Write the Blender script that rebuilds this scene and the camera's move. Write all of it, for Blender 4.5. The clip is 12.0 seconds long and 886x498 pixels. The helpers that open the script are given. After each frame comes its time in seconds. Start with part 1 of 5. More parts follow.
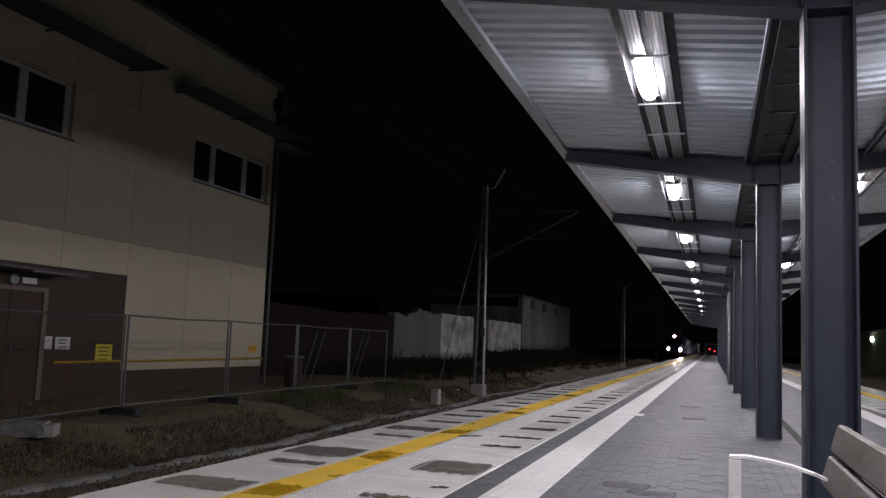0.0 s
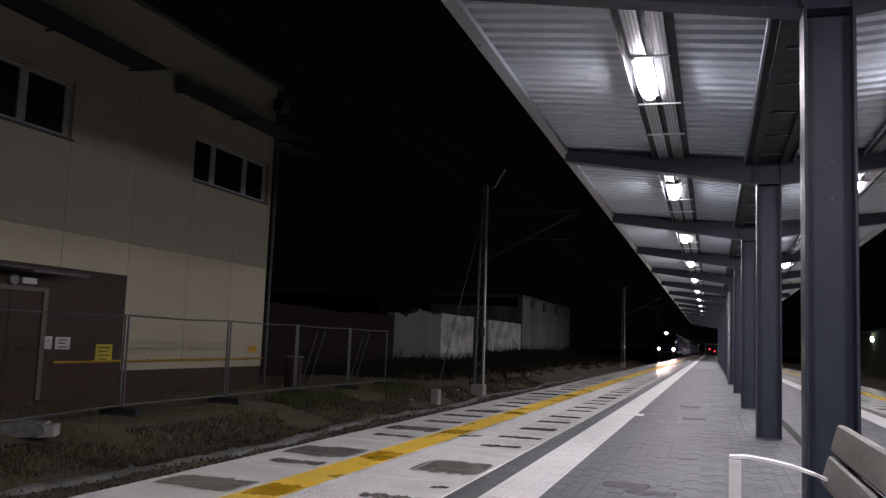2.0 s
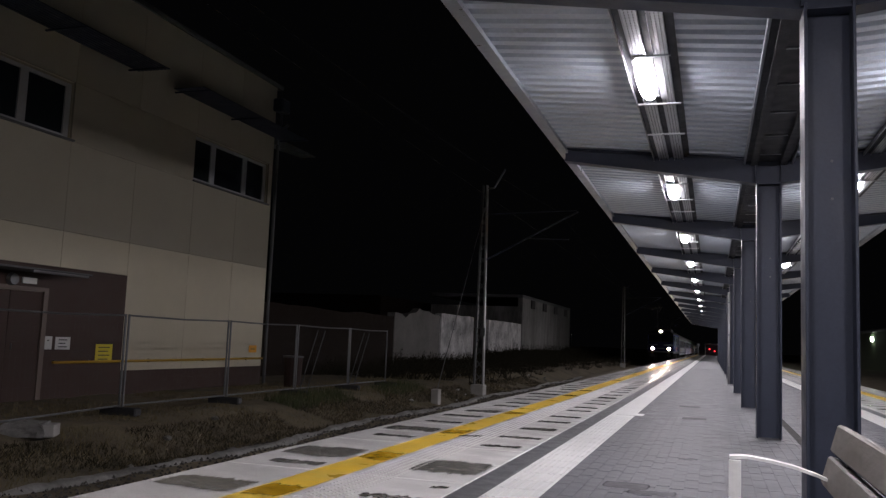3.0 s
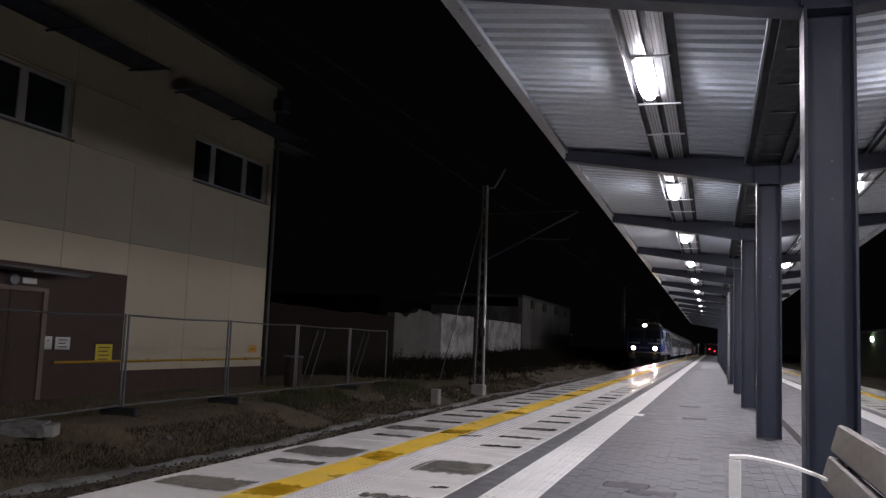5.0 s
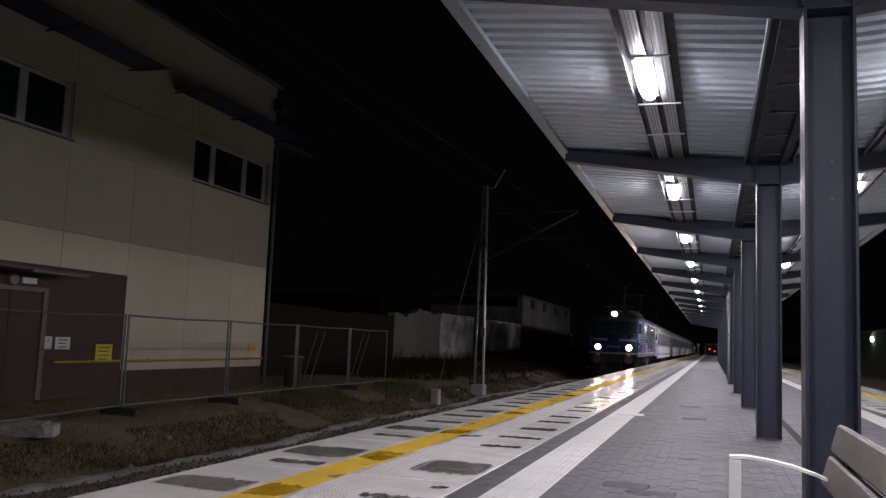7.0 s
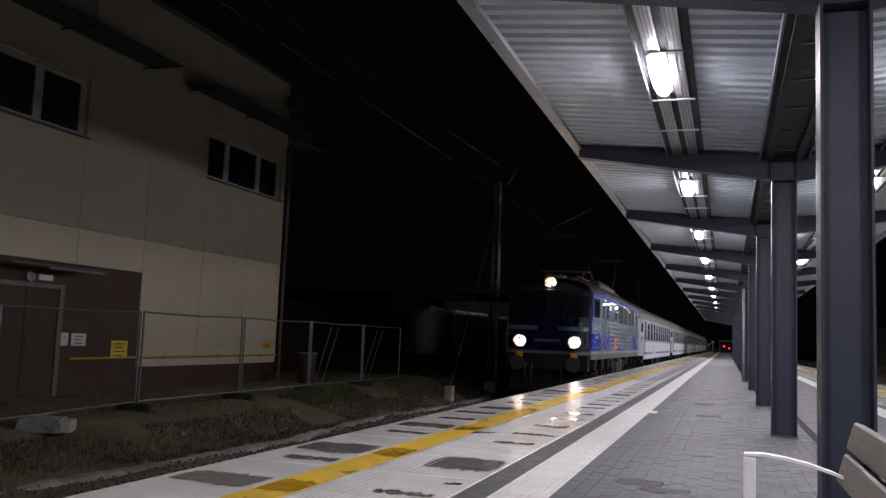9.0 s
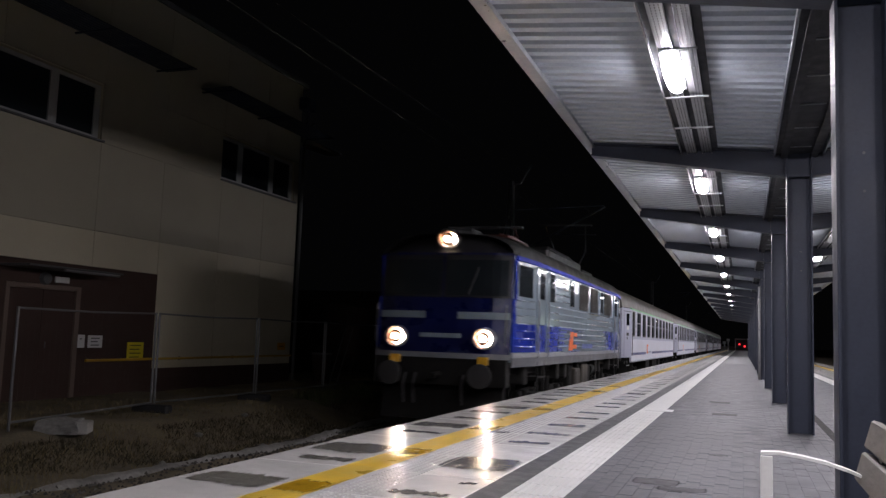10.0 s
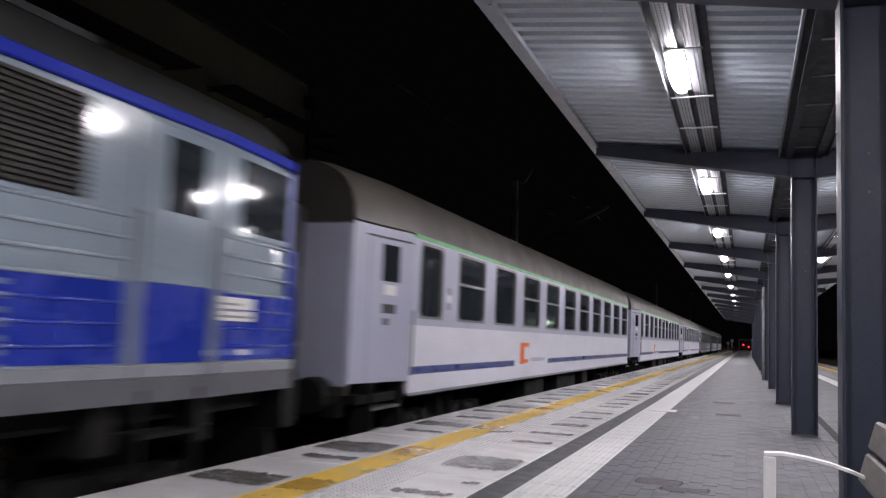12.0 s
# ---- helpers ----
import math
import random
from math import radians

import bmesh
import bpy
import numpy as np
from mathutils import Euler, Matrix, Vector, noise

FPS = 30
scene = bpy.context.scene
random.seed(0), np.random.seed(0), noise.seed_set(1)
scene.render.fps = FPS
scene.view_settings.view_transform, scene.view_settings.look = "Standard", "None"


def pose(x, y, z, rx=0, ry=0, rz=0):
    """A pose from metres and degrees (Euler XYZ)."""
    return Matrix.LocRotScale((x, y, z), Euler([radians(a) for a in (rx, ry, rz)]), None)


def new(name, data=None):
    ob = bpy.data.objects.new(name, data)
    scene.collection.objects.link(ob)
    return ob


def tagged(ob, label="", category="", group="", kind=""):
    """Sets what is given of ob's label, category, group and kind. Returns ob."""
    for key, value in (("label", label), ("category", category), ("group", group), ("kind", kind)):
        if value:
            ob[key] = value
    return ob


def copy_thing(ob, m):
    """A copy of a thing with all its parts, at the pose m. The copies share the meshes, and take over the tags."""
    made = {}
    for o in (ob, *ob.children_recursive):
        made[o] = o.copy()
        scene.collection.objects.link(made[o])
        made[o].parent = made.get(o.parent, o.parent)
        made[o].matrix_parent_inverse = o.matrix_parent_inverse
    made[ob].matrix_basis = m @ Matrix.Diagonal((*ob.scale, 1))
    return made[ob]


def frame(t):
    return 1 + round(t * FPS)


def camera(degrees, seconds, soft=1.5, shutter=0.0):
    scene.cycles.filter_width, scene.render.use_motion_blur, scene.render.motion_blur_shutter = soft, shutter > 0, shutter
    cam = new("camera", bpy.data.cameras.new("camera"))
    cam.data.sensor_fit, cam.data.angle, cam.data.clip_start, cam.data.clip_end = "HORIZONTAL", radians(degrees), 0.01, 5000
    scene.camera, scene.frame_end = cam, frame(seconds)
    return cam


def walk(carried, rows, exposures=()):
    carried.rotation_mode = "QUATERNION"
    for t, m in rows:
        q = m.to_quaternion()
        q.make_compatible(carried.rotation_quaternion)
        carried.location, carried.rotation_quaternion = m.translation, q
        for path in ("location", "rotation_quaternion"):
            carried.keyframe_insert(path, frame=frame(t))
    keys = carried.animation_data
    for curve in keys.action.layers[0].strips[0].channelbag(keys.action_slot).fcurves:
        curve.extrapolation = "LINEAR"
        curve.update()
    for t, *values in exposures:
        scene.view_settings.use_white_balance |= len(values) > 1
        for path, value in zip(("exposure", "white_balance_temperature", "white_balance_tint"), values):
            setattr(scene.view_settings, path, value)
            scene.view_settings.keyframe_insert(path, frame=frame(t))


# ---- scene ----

# ---------------------------------------------------------------- camera
EYE = (0.0, 0.0, 1.0216)
cam = camera(55.19, 12.0, soft=1.35, shutter=0.6)


def aim(rx, ry, rz):
    return pose(*EYE, rx, ry, rz)


walk(cam, [
    (0.0, aim(96.104, -2.278, 17.5)),
    (7.2, aim(96.104, -2.278, 17.5)),
    (7.7, aim(96.05, -2.29, 17.72)),
    (8.3, aim(95.92, -2.33, 18.2)),
    (8.8, aim(95.86, -2.34, 18.385)),
    (9.5, aim(95.833, -2.285, 18.43)),
    (10.0, aim(95.80, -1.98, 19.334)),
    (10.3, aim(95.71, -2.12, 19.60)),
    (10.5, aim(95.677, -2.188, 19.62)),
    (11.0, aim(95.699, -2.25, 19.644)),
    (12.0, aim(95.733, -2.24, 19.562)),
])

# ---------------------------------------------------------------- world and light
world = bpy.data.worlds.new("night_sky")
scene.world = world
world.use_nodes = True
world.node_tree.nodes["Background"].inputs[0].default_value = (0.8, 0.8, 0.9, 1)
world.node_tree.nodes["Background"].inputs[1].default_value = 0.0012
scene.view_settings.exposure = 0.0
LAMP = 175.0      # glow of the platform luminaires
HEADLIGHT = 1500.0

# ---------------------------------------------------------------- plan
EDGE = -3.647                 # platform edge over the near track
CX = 0.66                     # row of columns, middle of the platform
EDGE_R = 2 * CX - EDGE
AXIS = -5.36                  # near track
AXIS_R = 2 * CX - AXIS
RAIL = -0.76                  # top of rail below the platform
BAY = 5.67
COL_Y = 11.14                 # a column; the others every bay
LAMP_Y = 7.60
LAMP_X = -0.577
TIP = -2.02                   # outer edge of the canopy
Y0, Y1 = -20.0, 180.0         # platform ends
K0, K1 = -4, 13               # bays of the canopy
WALL_X = -12.97               # station building, face to the track
GROUND = -0.52


# ---------------------------------------------------------------- materials
def mat(name, color, rough=0.6, metal=0.0, var=0.12, scale=6.0, fine=60.0, bump=0.15, dirt=None, dirt_amount=0.35,
        dirt_scale=1.3, spec=0.5, rough_var=0.12, stretch=(1, 1, 1), island=0.0, each=0.0, wave=0.0):
    """Base colour varied at two scales, with relief and uneven gloss."""
    m = bpy.data.materials.new(name)
    m.use_nodes = True
    nt = m.node_tree
    b = nt.nodes["Principled BSDF"]
    b.inputs["Metallic"].default_value = metal
    b.inputs["Specular IOR Level"].default_value = spec
    tc = nt.nodes.new("ShaderNodeTexCoord")
    mp = nt.nodes.new("ShaderNodeMapping")
    mp.inputs["Scale"].default_value = stretch
    nt.links.new(tc.outputs["Object"], mp.inputs["Vector"])
    n1 = nt.nodes.new("ShaderNodeTexNoise")
    n1.inputs["Scale"].default_value = scale
    n1.inputs["Detail"].default_value = 6
    n2 = nt.nodes.new("ShaderNodeTexNoise")
    n2.inputs["Scale"].default_value = fine
    n2.inputs["Detail"].default_value = 4
    for n in (n1, n2):
        nt.links.new(mp.outputs[0], n.inputs["Vector"])
    add = nt.nodes.new("ShaderNodeMath")
    add.operation = "ADD"
    nt.links.new(n1.outputs[0], add.inputs[0])
    nt.links.new(n2.outputs[0], add.inputs[1])
    last = add.outputs[0]
    top = 2.0
    if island or each:
        info = nt.nodes.new("ShaderNodeObjectInfo" if each else "ShaderNodeNewGeometry")
        ml = nt.nodes.new("ShaderNodeMath")
        ml.operation = "MULTIPLY_ADD"
        nt.links.new(info.outputs["Random" if each else "Random Per Island"], ml.inputs[0])
        ml.inputs[1].default_value = island or each
        nt.links.new(last, ml.inputs[2])
        last = ml.outputs[0]
        top += (island or each)
    mr = nt.nodes.new("ShaderNodeMapRange")
    mr.inputs[1].default_value, mr.inputs[2].default_value = 0.55, top - 0.55
    mr.inputs[3].default_value, mr.inputs[4].default_value = 1 - var * 1.6, 1 + var * 1.6
    nt.links.new(last, mr.inputs[0])
    mul = nt.nodes.new("ShaderNodeMix")
    mul.data_type, mul.blend_type = "RGBA", "MULTIPLY"
    mul.inputs[0].default_value = 1
    mul.inputs[6].default_value = (*color, 1)
    nt.links.new(mr.outputs[0], mul.inputs[7])
    col = mul.outputs[2]
    if dirt:
        n3 = nt.nodes.new("ShaderNodeTexNoise")
        n3.inputs["Scale"].default_value = dirt_scale
        n3.inputs["Detail"].default_value = 8
        n3.inputs["Roughness"].default_value = 0.65
        nt.links.new(mp.outputs[0], n3.inputs["Vector"])
        r = nt.nodes.new("ShaderNodeMapRange")
        r.inputs[1].default_value, r.inputs[2].default_value = 0.42, 0.80
        r.inputs[4].default_value = dirt_amount
        nt.links.new(n3.outputs[0], r.inputs[0])
        mx = nt.nodes.new("ShaderNodeMix")
        mx.data_type = "RGBA"
        nt.links.new(r.outputs[0], mx.inputs[0])
        nt.links.new(col, mx.inputs[6])
        mx.inputs[7].default_value = (*dirt, 1)
        col = mx.outputs[2]
    nt.links.new(col, b.inputs["Base Color"])
    rr = nt.nodes.new("ShaderNodeMapRange")
    rr.inputs[1].default_value, rr.inputs[2].default_value = 0.3, 0.7
    rr.inputs[3].default_value, rr.inputs[4].default_value = max(0.02, rough - rough_var), min(1, rough + rough_var)
    nt.links.new(n1.outputs[0], rr.inputs[0])
    nt.links.new(rr.outputs[0], b.inputs["Roughness"])
    if bump:
        bp = nt.nodes.new("ShaderNodeBump")
        bp.inputs["Strength"].default_value = bump
        bp.inputs["Distance"].default_value = 0.01
        nt.links.new(n2.outputs[0], bp.inputs["Height"])
        nt.links.new(bp.outputs[0], b.inputs["Normal"])
        if wave:
            # slightly buckled sheet metal
            n4 = nt.nodes.new("ShaderNodeTexNoise")
            n4.inputs["Scale"].default_value = 1.9
            n4.inputs["Detail"].default_value = 1
            nt.links.new(tc.outputs["Object"], n4.inputs["Vector"])
            bw = nt.nodes.new("ShaderNodeBump")
            bw.inputs["Strength"].default_value = 1.0
            bw.inputs["Distance"].default_value = wave
            nt.links.new(n4.outputs[0], bw.inputs["Height"])
            nt.links.new(bw.outputs[0], bp.inputs["Normal"])
    return m


def ragged(m):
    """Lets a damp patch dry out unevenly towards its rim."""
    nt = m.node_tree
    b = nt.nodes["Principled BSDF"]
    out = nt.nodes["Material Output"]
    at = nt.nodes.new("ShaderNodeAttribute")
    at.attribute_name = "wetness"
    tc = nt.nodes.new("ShaderNodeTexCoord")
    nz = nt.nodes.new("ShaderNodeTexNoise")
    nz.inputs["Scale"].default_value = 22
    nz.inputs["Detail"].default_value = 6
    nz.inputs["Roughness"].default_value = 0.7
    nt.links.new(tc.outputs["Object"], nz.inputs["Vector"])
    add = nt.nodes.new("ShaderNodeMath")
    add.operation = "ADD"
    nt.links.new(at.outputs["Fac"], add.inputs[0])
    nt.links.new(nz.outputs[0], add.inputs[1])
    mr = nt.nodes.new("ShaderNodeMapRange")
    mr.inputs[1].default_value, mr.inputs[2].default_value = 0.62, 1.12
    nt.links.new(add.outputs[0], mr.inputs[0])
    tr = nt.nodes.new("ShaderNodeBsdfTransparent")
    mx = nt.nodes.new("ShaderNodeMixShader")
    nt.links.new(mr.outputs[0], mx.inputs[0])
    nt.links.new(tr.outputs[0], mx.inputs[1])
    nt.links.new(b.outputs[0], mx.inputs[2])
    nt.links.new(mx.outputs[0], out.inputs["Surface"])


def glow(name, color, strength):
    m = bpy.data.materials.new(name)
    m.use_nodes = True
    b = m.node_tree.nodes["Principled BSDF"]
    b.inputs["Base Color"].default_value = (0.8, 0.8, 0.8, 1)
    b.inputs["Emission Color"].default_value = (*color, 1)
    b.inputs["Emission Strength"].default_value = strength
    return m


def glass(name, tint=(0.02, 0.025, 0.03)):
    m = bpy.data.materials.new(name)
    m.use_nodes = True
    b = m.node_tree.nodes["Principled BSDF"]
    b.inputs["Base Color"].default_value = (*tint, 1)
    b.inputs["Roughness"].default_value = 0.06
    b.inputs["Specular IOR Level"].default_value = 0.6
    return m


M = dict(
    concrete=mat("pale_concrete", (0.80, 0.79, 0.77), 0.18, var=0.08, scale=2.2, fine=90, bump=0.12, dirt=(0.46, 0.455, 0.44),
                 dirt_amount=0.62, dirt_scale=1.3, each=0.3, rough_var=0.09),
    wet=mat("wet_grey_concrete", (0.165, 0.158, 0.142), 0.16, var=0.2, scale=9, fine=70, bump=0.05, spec=0.5, rough_var=0.09,
            dirt=(0.33, 0.32, 0.30), dirt_amount=0.45, dirt_scale=9),
    yellow=mat("yellow_line_paint", (0.80, 0.52, 0.06), 0.35, var=0.12, scale=3, fine=80, dirt=(0.55, 0.42, 0.14), dirt_amount=0.6, dirt_scale=2.5),
    stain=mat("dried_cement_stain", (0.055, 0.055, 0.06), 0.7, spec=0.2, var=0.25, scale=14, fine=90, dirt=(0.12, 0.12, 0.13), dirt_amount=0.8, dirt_scale=9),
    wetyellow=mat("wet_yellow_paint", (0.50, 0.29, 0.018), 0.2, var=0.15, scale=6, fine=70, bump=0.05),
    tile=mat("white_guide_tile", (0.66, 0.66, 0.65), 0.45, var=0.08, scale=5, fine=90, dirt=(0.36, 0.36, 0.35), dirt_amount=0.4, each=0.3),
    dots=mat("white_tactile_stud", (0.55, 0.545, 0.53), 0.65, var=0.1),
    asphalt=mat("dark_grey_band", (0.09, 0.092, 0.098), 0.5, var=0.15, scale=8, fine=140, bump=0.35),
    paver=mat("grey_paving_block", (0.089, 0.091, 0.102), 0.6, spec=0.35, var=0.12, scale=4, fine=150, bump=0.3, each=0.12,
              dirt=(0.09, 0.09, 0.095), dirt_amount=0.5, dirt_scale=0.7),
    paver_far=mat("grey_paving_blocks", (0.089, 0.091, 0.102), 0.6, spec=0.35, var=0.14, scale=4, fine=150, bump=0.3, island=0.14,
                  dirt=(0.09, 0.09, 0.095), dirt_amount=0.5, dirt_scale=0.7),
    joint=mat("dark_joint_sand", (0.082, 0.083, 0.092), 0.85, fine=200),
    steel=mat("anthracite_painted_steel", (0.036, 0.043, 0.065), 0.45, var=0.1, scale=4, fine=50, bump=0.05, spec=0.3,
              dirt=(0.046, 0.054, 0.08), dirt_amount=0.35, dirt_scale=2.2),
    sheet=mat("galvanised_sheet", (0.355, 0.393, 0.445), 0.40, metal=0.5, var=0.09, scale=1.6, fine=30, bump=0.03, rough_var=0.08,
              dirt=(0.27, 0.29, 0.32), dirt_amount=0.2, dirt_scale=0.6),
    zinc=mat("zinc_trim", (0.24, 0.26, 0.285), 0.38, metal=0.7, var=0.08, bump=0.03),
    downpipe=mat("dull_zinc_pipe", (0.42, 0.42, 0.43), 0.5, metal=0.3, var=0.15),
    tray=mat("galvanised_tray", (0.36, 0.37, 0.39), 0.38, metal=0.75, var=0.06, bump=0.03),
    soffit=mat("dark_gutter_lining", (0.028, 0.030, 0.036), 0.6, spec=0.2, var=0.12),
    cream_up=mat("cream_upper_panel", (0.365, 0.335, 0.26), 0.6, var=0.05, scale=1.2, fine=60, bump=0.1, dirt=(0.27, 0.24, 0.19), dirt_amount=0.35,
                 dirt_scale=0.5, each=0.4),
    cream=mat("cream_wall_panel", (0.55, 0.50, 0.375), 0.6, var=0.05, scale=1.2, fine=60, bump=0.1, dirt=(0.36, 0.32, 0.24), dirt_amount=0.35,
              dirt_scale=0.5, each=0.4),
    brown=mat("brown_cladding", (0.060, 0.036, 0.030), 0.6, spec=0.3, var=0.12, scale=3, fine=60, bump=0.1),
    white=mat("grey_white_window_frame", (0.38, 0.38, 0.39), 0.45, var=0.12, scale=3),
    glass=glass("dark_window_glass"),
    grass=mat("dry_grass_soil", (0.142, 0.116, 0.074), 0.9, var=0.35, scale=2.5, fine=30, bump=0.8, dirt=(0.035, 0.030, 0.02), dirt_amount=0.9,
              dirt_scale=0.8),
    blade=mat("dry_grass_blade", (0.15, 0.12, 0.06), 0.8, var=0.25, scale=1.5, fine=8, bump=0, island=0.8),
    gravel=mat("track_gravel", (0.06, 0.056, 0.052), 0.85, spec=0.2, var=0.3, scale=9, fine=40, bump=0.9, island=0.6),
    galv=mat("galvanised_tube", (0.17, 0.175, 0.18), 0.4, metal=0.6, var=0.12, scale=5, fine=40, bump=0.04),
    mastg=mat("bright_galvanised_mast", (0.36, 0.36, 0.37), 0.45, metal=0.3, var=0.15, scale=4, fine=40, bump=0.05),
    shedwall=mat("streaked_grey_render", (0.25, 0.245, 0.235), 0.85, var=0.35, scale=1.1, fine=7, bump=0.4, stretch=(1, 1, 0.22),
                 dirt=(0.03, 0.029, 0.028), dirt_amount=1.0, dirt_scale=0.33),
    weed=mat("dark_wilted_weed", (0.055, 0.047, 0.03), 0.85, spec=0.1, var=0.3, scale=1.5, fine=8, bump=0, island=0.8),
    greenblade=mat("rough_green_grass", (0.06, 0.07, 0.025), 0.8, var=0.3, scale=1.5, fine=8, bump=0, island=0.8),
    rubber=mat("dark_rubber", (0.025, 0.025, 0.027), 0.7, var=0.2),
    oldwall=mat("crumbling_grey_render", (0.17, 0.163, 0.152), 0.8, var=0.28, scale=1.2, fine=12, bump=0.5, dirt=(0.06, 0.058, 0.05),
                dirt_amount=0.9, dirt_scale=0.45),
    whitewall=mat("whitewashed_wall", (0.60, 0.59, 0.58), 0.8, var=0.3, scale=1.4, fine=10, bump=0.4, dirt=(0.05, 0.05, 0.05), dirt_amount=1.0,
                  dirt_scale=0.8),
    brick=mat("dark_red_brick", (0.020, 0.014, 0.011), 0.8, spec=0.1, var=0.3, scale=3, fine=25, bump=0.5),
    mastc=mat("mast_concrete", (0.33, 0.32, 0.30), 0.8, var=0.15, scale=5, fine=50, bump=0.3),
    wood=mat("weathered_bench_plank", (0.118, 0.108, 0.100), 0.55, var=0.25, scale=3, fine=18, bump=0.15, stretch=(3, 0.8, 3),
             dirt=(0.10, 0.085, 0.07), dirt_amount=0.6, dirt_scale=2),
    whitebar=mat("white_painted_bar", (0.75, 0.75, 0.74), 0.4, var=0.05),
    blue=mat("locomotive_blue", (0.010, 0.030, 0.34), 0.27, var=0.08, scale=2, fine=20, bump=0.02, spec=0.6, dirt=(0.02, 0.035, 0.16), dirt_amount=0.4),
    blue_matt=mat("blue_cornice_paint", (0.008, 0.024, 0.36), 0.55, var=0.08, scale=2, fine=20, bump=0.02, spec=0.2),
    navy=mat("locomotive_navy_front", (0.0035, 0.0075, 0.08), 0.32, var=0.1, scale=2, fine=20, bump=0.02, dirt=(0.012, 0.014, 0.05), dirt_amount=0.5),
    # orange halo round the headlights, put into the reflector as a weak glow
    ring=glow("warm_reflector_glow", (1.0, 0.40, 0.20), 0.7),
    lgrey=mat("locomotive_light_grey", (0.245, 0.305, 0.36), 0.12, rough_var=0.035, var=0.07, scale=1.5, fine=20, bump=0.02, spec=0.6, dirt=(0.28, 0.30, 0.33),
              dirt_amount=0.4, dirt_scale=1.0, stretch=(1, 0.5, 2), wave=0.006),
    ribgrey=mat("glossy_grey_bead", (0.33, 0.40, 0.46), 0.12, rough_var=0.03, var=0.05, bump=0.01, spec=1.0),
    ribblue=mat("glossy_blue_bead", (0.014, 0.04, 0.40), 0.12, rough_var=0.03, var=0.05, bump=0.01, spec=1.0),
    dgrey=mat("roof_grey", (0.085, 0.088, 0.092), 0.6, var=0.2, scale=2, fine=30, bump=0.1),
    sill=mat("dusty_sill_grey", (0.24, 0.255, 0.285), 0.5, var=0.15, dirt=(0.14, 0.14, 0.145), dirt_amount=0.6),
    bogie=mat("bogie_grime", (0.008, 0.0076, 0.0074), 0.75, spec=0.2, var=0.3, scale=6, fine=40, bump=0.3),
    wagon=mat("coach_white", (0.66, 0.675, 0.755), 0.44, rough_var=0.05, var=0.05, scale=1.5, fine=20, bump=0.02, spec=0.55, dirt=(0.46, 0.46, 0.48), dirt_amount=0.4,
              stretch=(1, 0.5, 1.5)),
    wagon_grey=mat("coach_pale_grey", (0.385, 0.405, 0.515), 0.40, rough_var=0.05, var=0.05, scale=1.5, fine=20, bump=0.02, spec=0.55, dirt=(0.33, 0.33, 0.38),
                   dirt_amount=0.4),
    wagon_roof=mat("coach_roof", (0.105, 0.096, 0.082), 0.55, var=0.15, scale=2, fine=25, bump=0.08, dirt=(0.09, 0.085, 0.08), dirt_amount=0.6),
    stripe=mat("coach_blue_stripe", (0.03, 0.05, 0.20), 0.35, var=0.05),
    green=mat("coach_green_line", (0.05, 0.38, 0.09), 0.35, var=0.05),
    orange=mat("orange_emblem", (0.85, 0.17, 0.03), 0.4, var=0.05),
    yellowp=mat("yellow_buffer_paint", (0.55, 0.30, 0.02), 0.45, var=0.1),
    redp=mat("red_oxide_paint", (0.075, 0.018, 0.012), 0.5, var=0.15),
    rail=mat("rail_steel", (0.20, 0.17, 0.15), 0.35, metal=0.8, var=0.15),
    paper=mat("white_notice_paper", (0.72, 0.72, 0.70), 0.6, var=0.04),
    ysign=mat("yellow_sign_sheet", (0.68, 0.56, 0.03), 0.5, var=0.05),
    osign=mat("orange_sign_sheet", (0.75, 0.35, 0.02), 0.5, var=0.05),
    rust=mat("rusty_red_sheet", (0.032, 0.016, 0.012), 0.7, var=0.3, scale=5, fine=40, bump=0.2),
    dark=mat("dark_printing", (0.03, 0.03, 0.03), 0.6, var=0.05),
    pipe=mat("yellow_gas_pipe", (0.50, 0.30, 0.03), 0.45, var=0.1),
    lamp=glow("luminaire_glow", (1.0, 0.94, 1.0), LAMP),
    lens=glow("headlight_glow", (1.0, 0.79, 0.63), HEADLIGHT),
    bulb=glow("headlight_bulb_glow", (1.0, 0.76, 0.52), 32.0),
    red=glow("red_signal_glow", (1.0, 0.03, 0.04), 3.0),
    farlamp=glow("distant_lamp_glow", (0.8, 1.0, 0.75), 22.0),
    leaf=mat("winter_scrub", (0.024, 0.021, 0.013), 0.85, spec=0.1, var=0.3, scale=1, fine=8, bump=0, island=0.8),
    greenwall=mat("green_plaster", (0.11, 0.13, 0.08), 0.8, var=0.15),
)


for damp in ("wet", "wetyellow", "stain"):
    ragged(M[damp])


# ---------------------------------------------------------------- mesh tools
def box(bm, x0, x1, y0, y1, z0, z1, bevel=0.0):
    vs = [bm.verts.new((x, y, z)) for z in (z0, z1) for y in (y0, y1) for x in (x0, x1)]
    fs = [bm.faces.new([vs[i] for i in q]) for q in ((0, 2, 3, 1), (4, 5, 7, 6), (0, 1, 5, 4), (2, 6, 7, 3), (0, 4, 6, 2), (1, 3, 7, 5))]
    if bevel:
        es = list({e for f in fs for e in f.edges})
        bmesh.ops.bevel(bm, geom=es, offset=bevel, segments=1, affect="EDGES")
    return bm


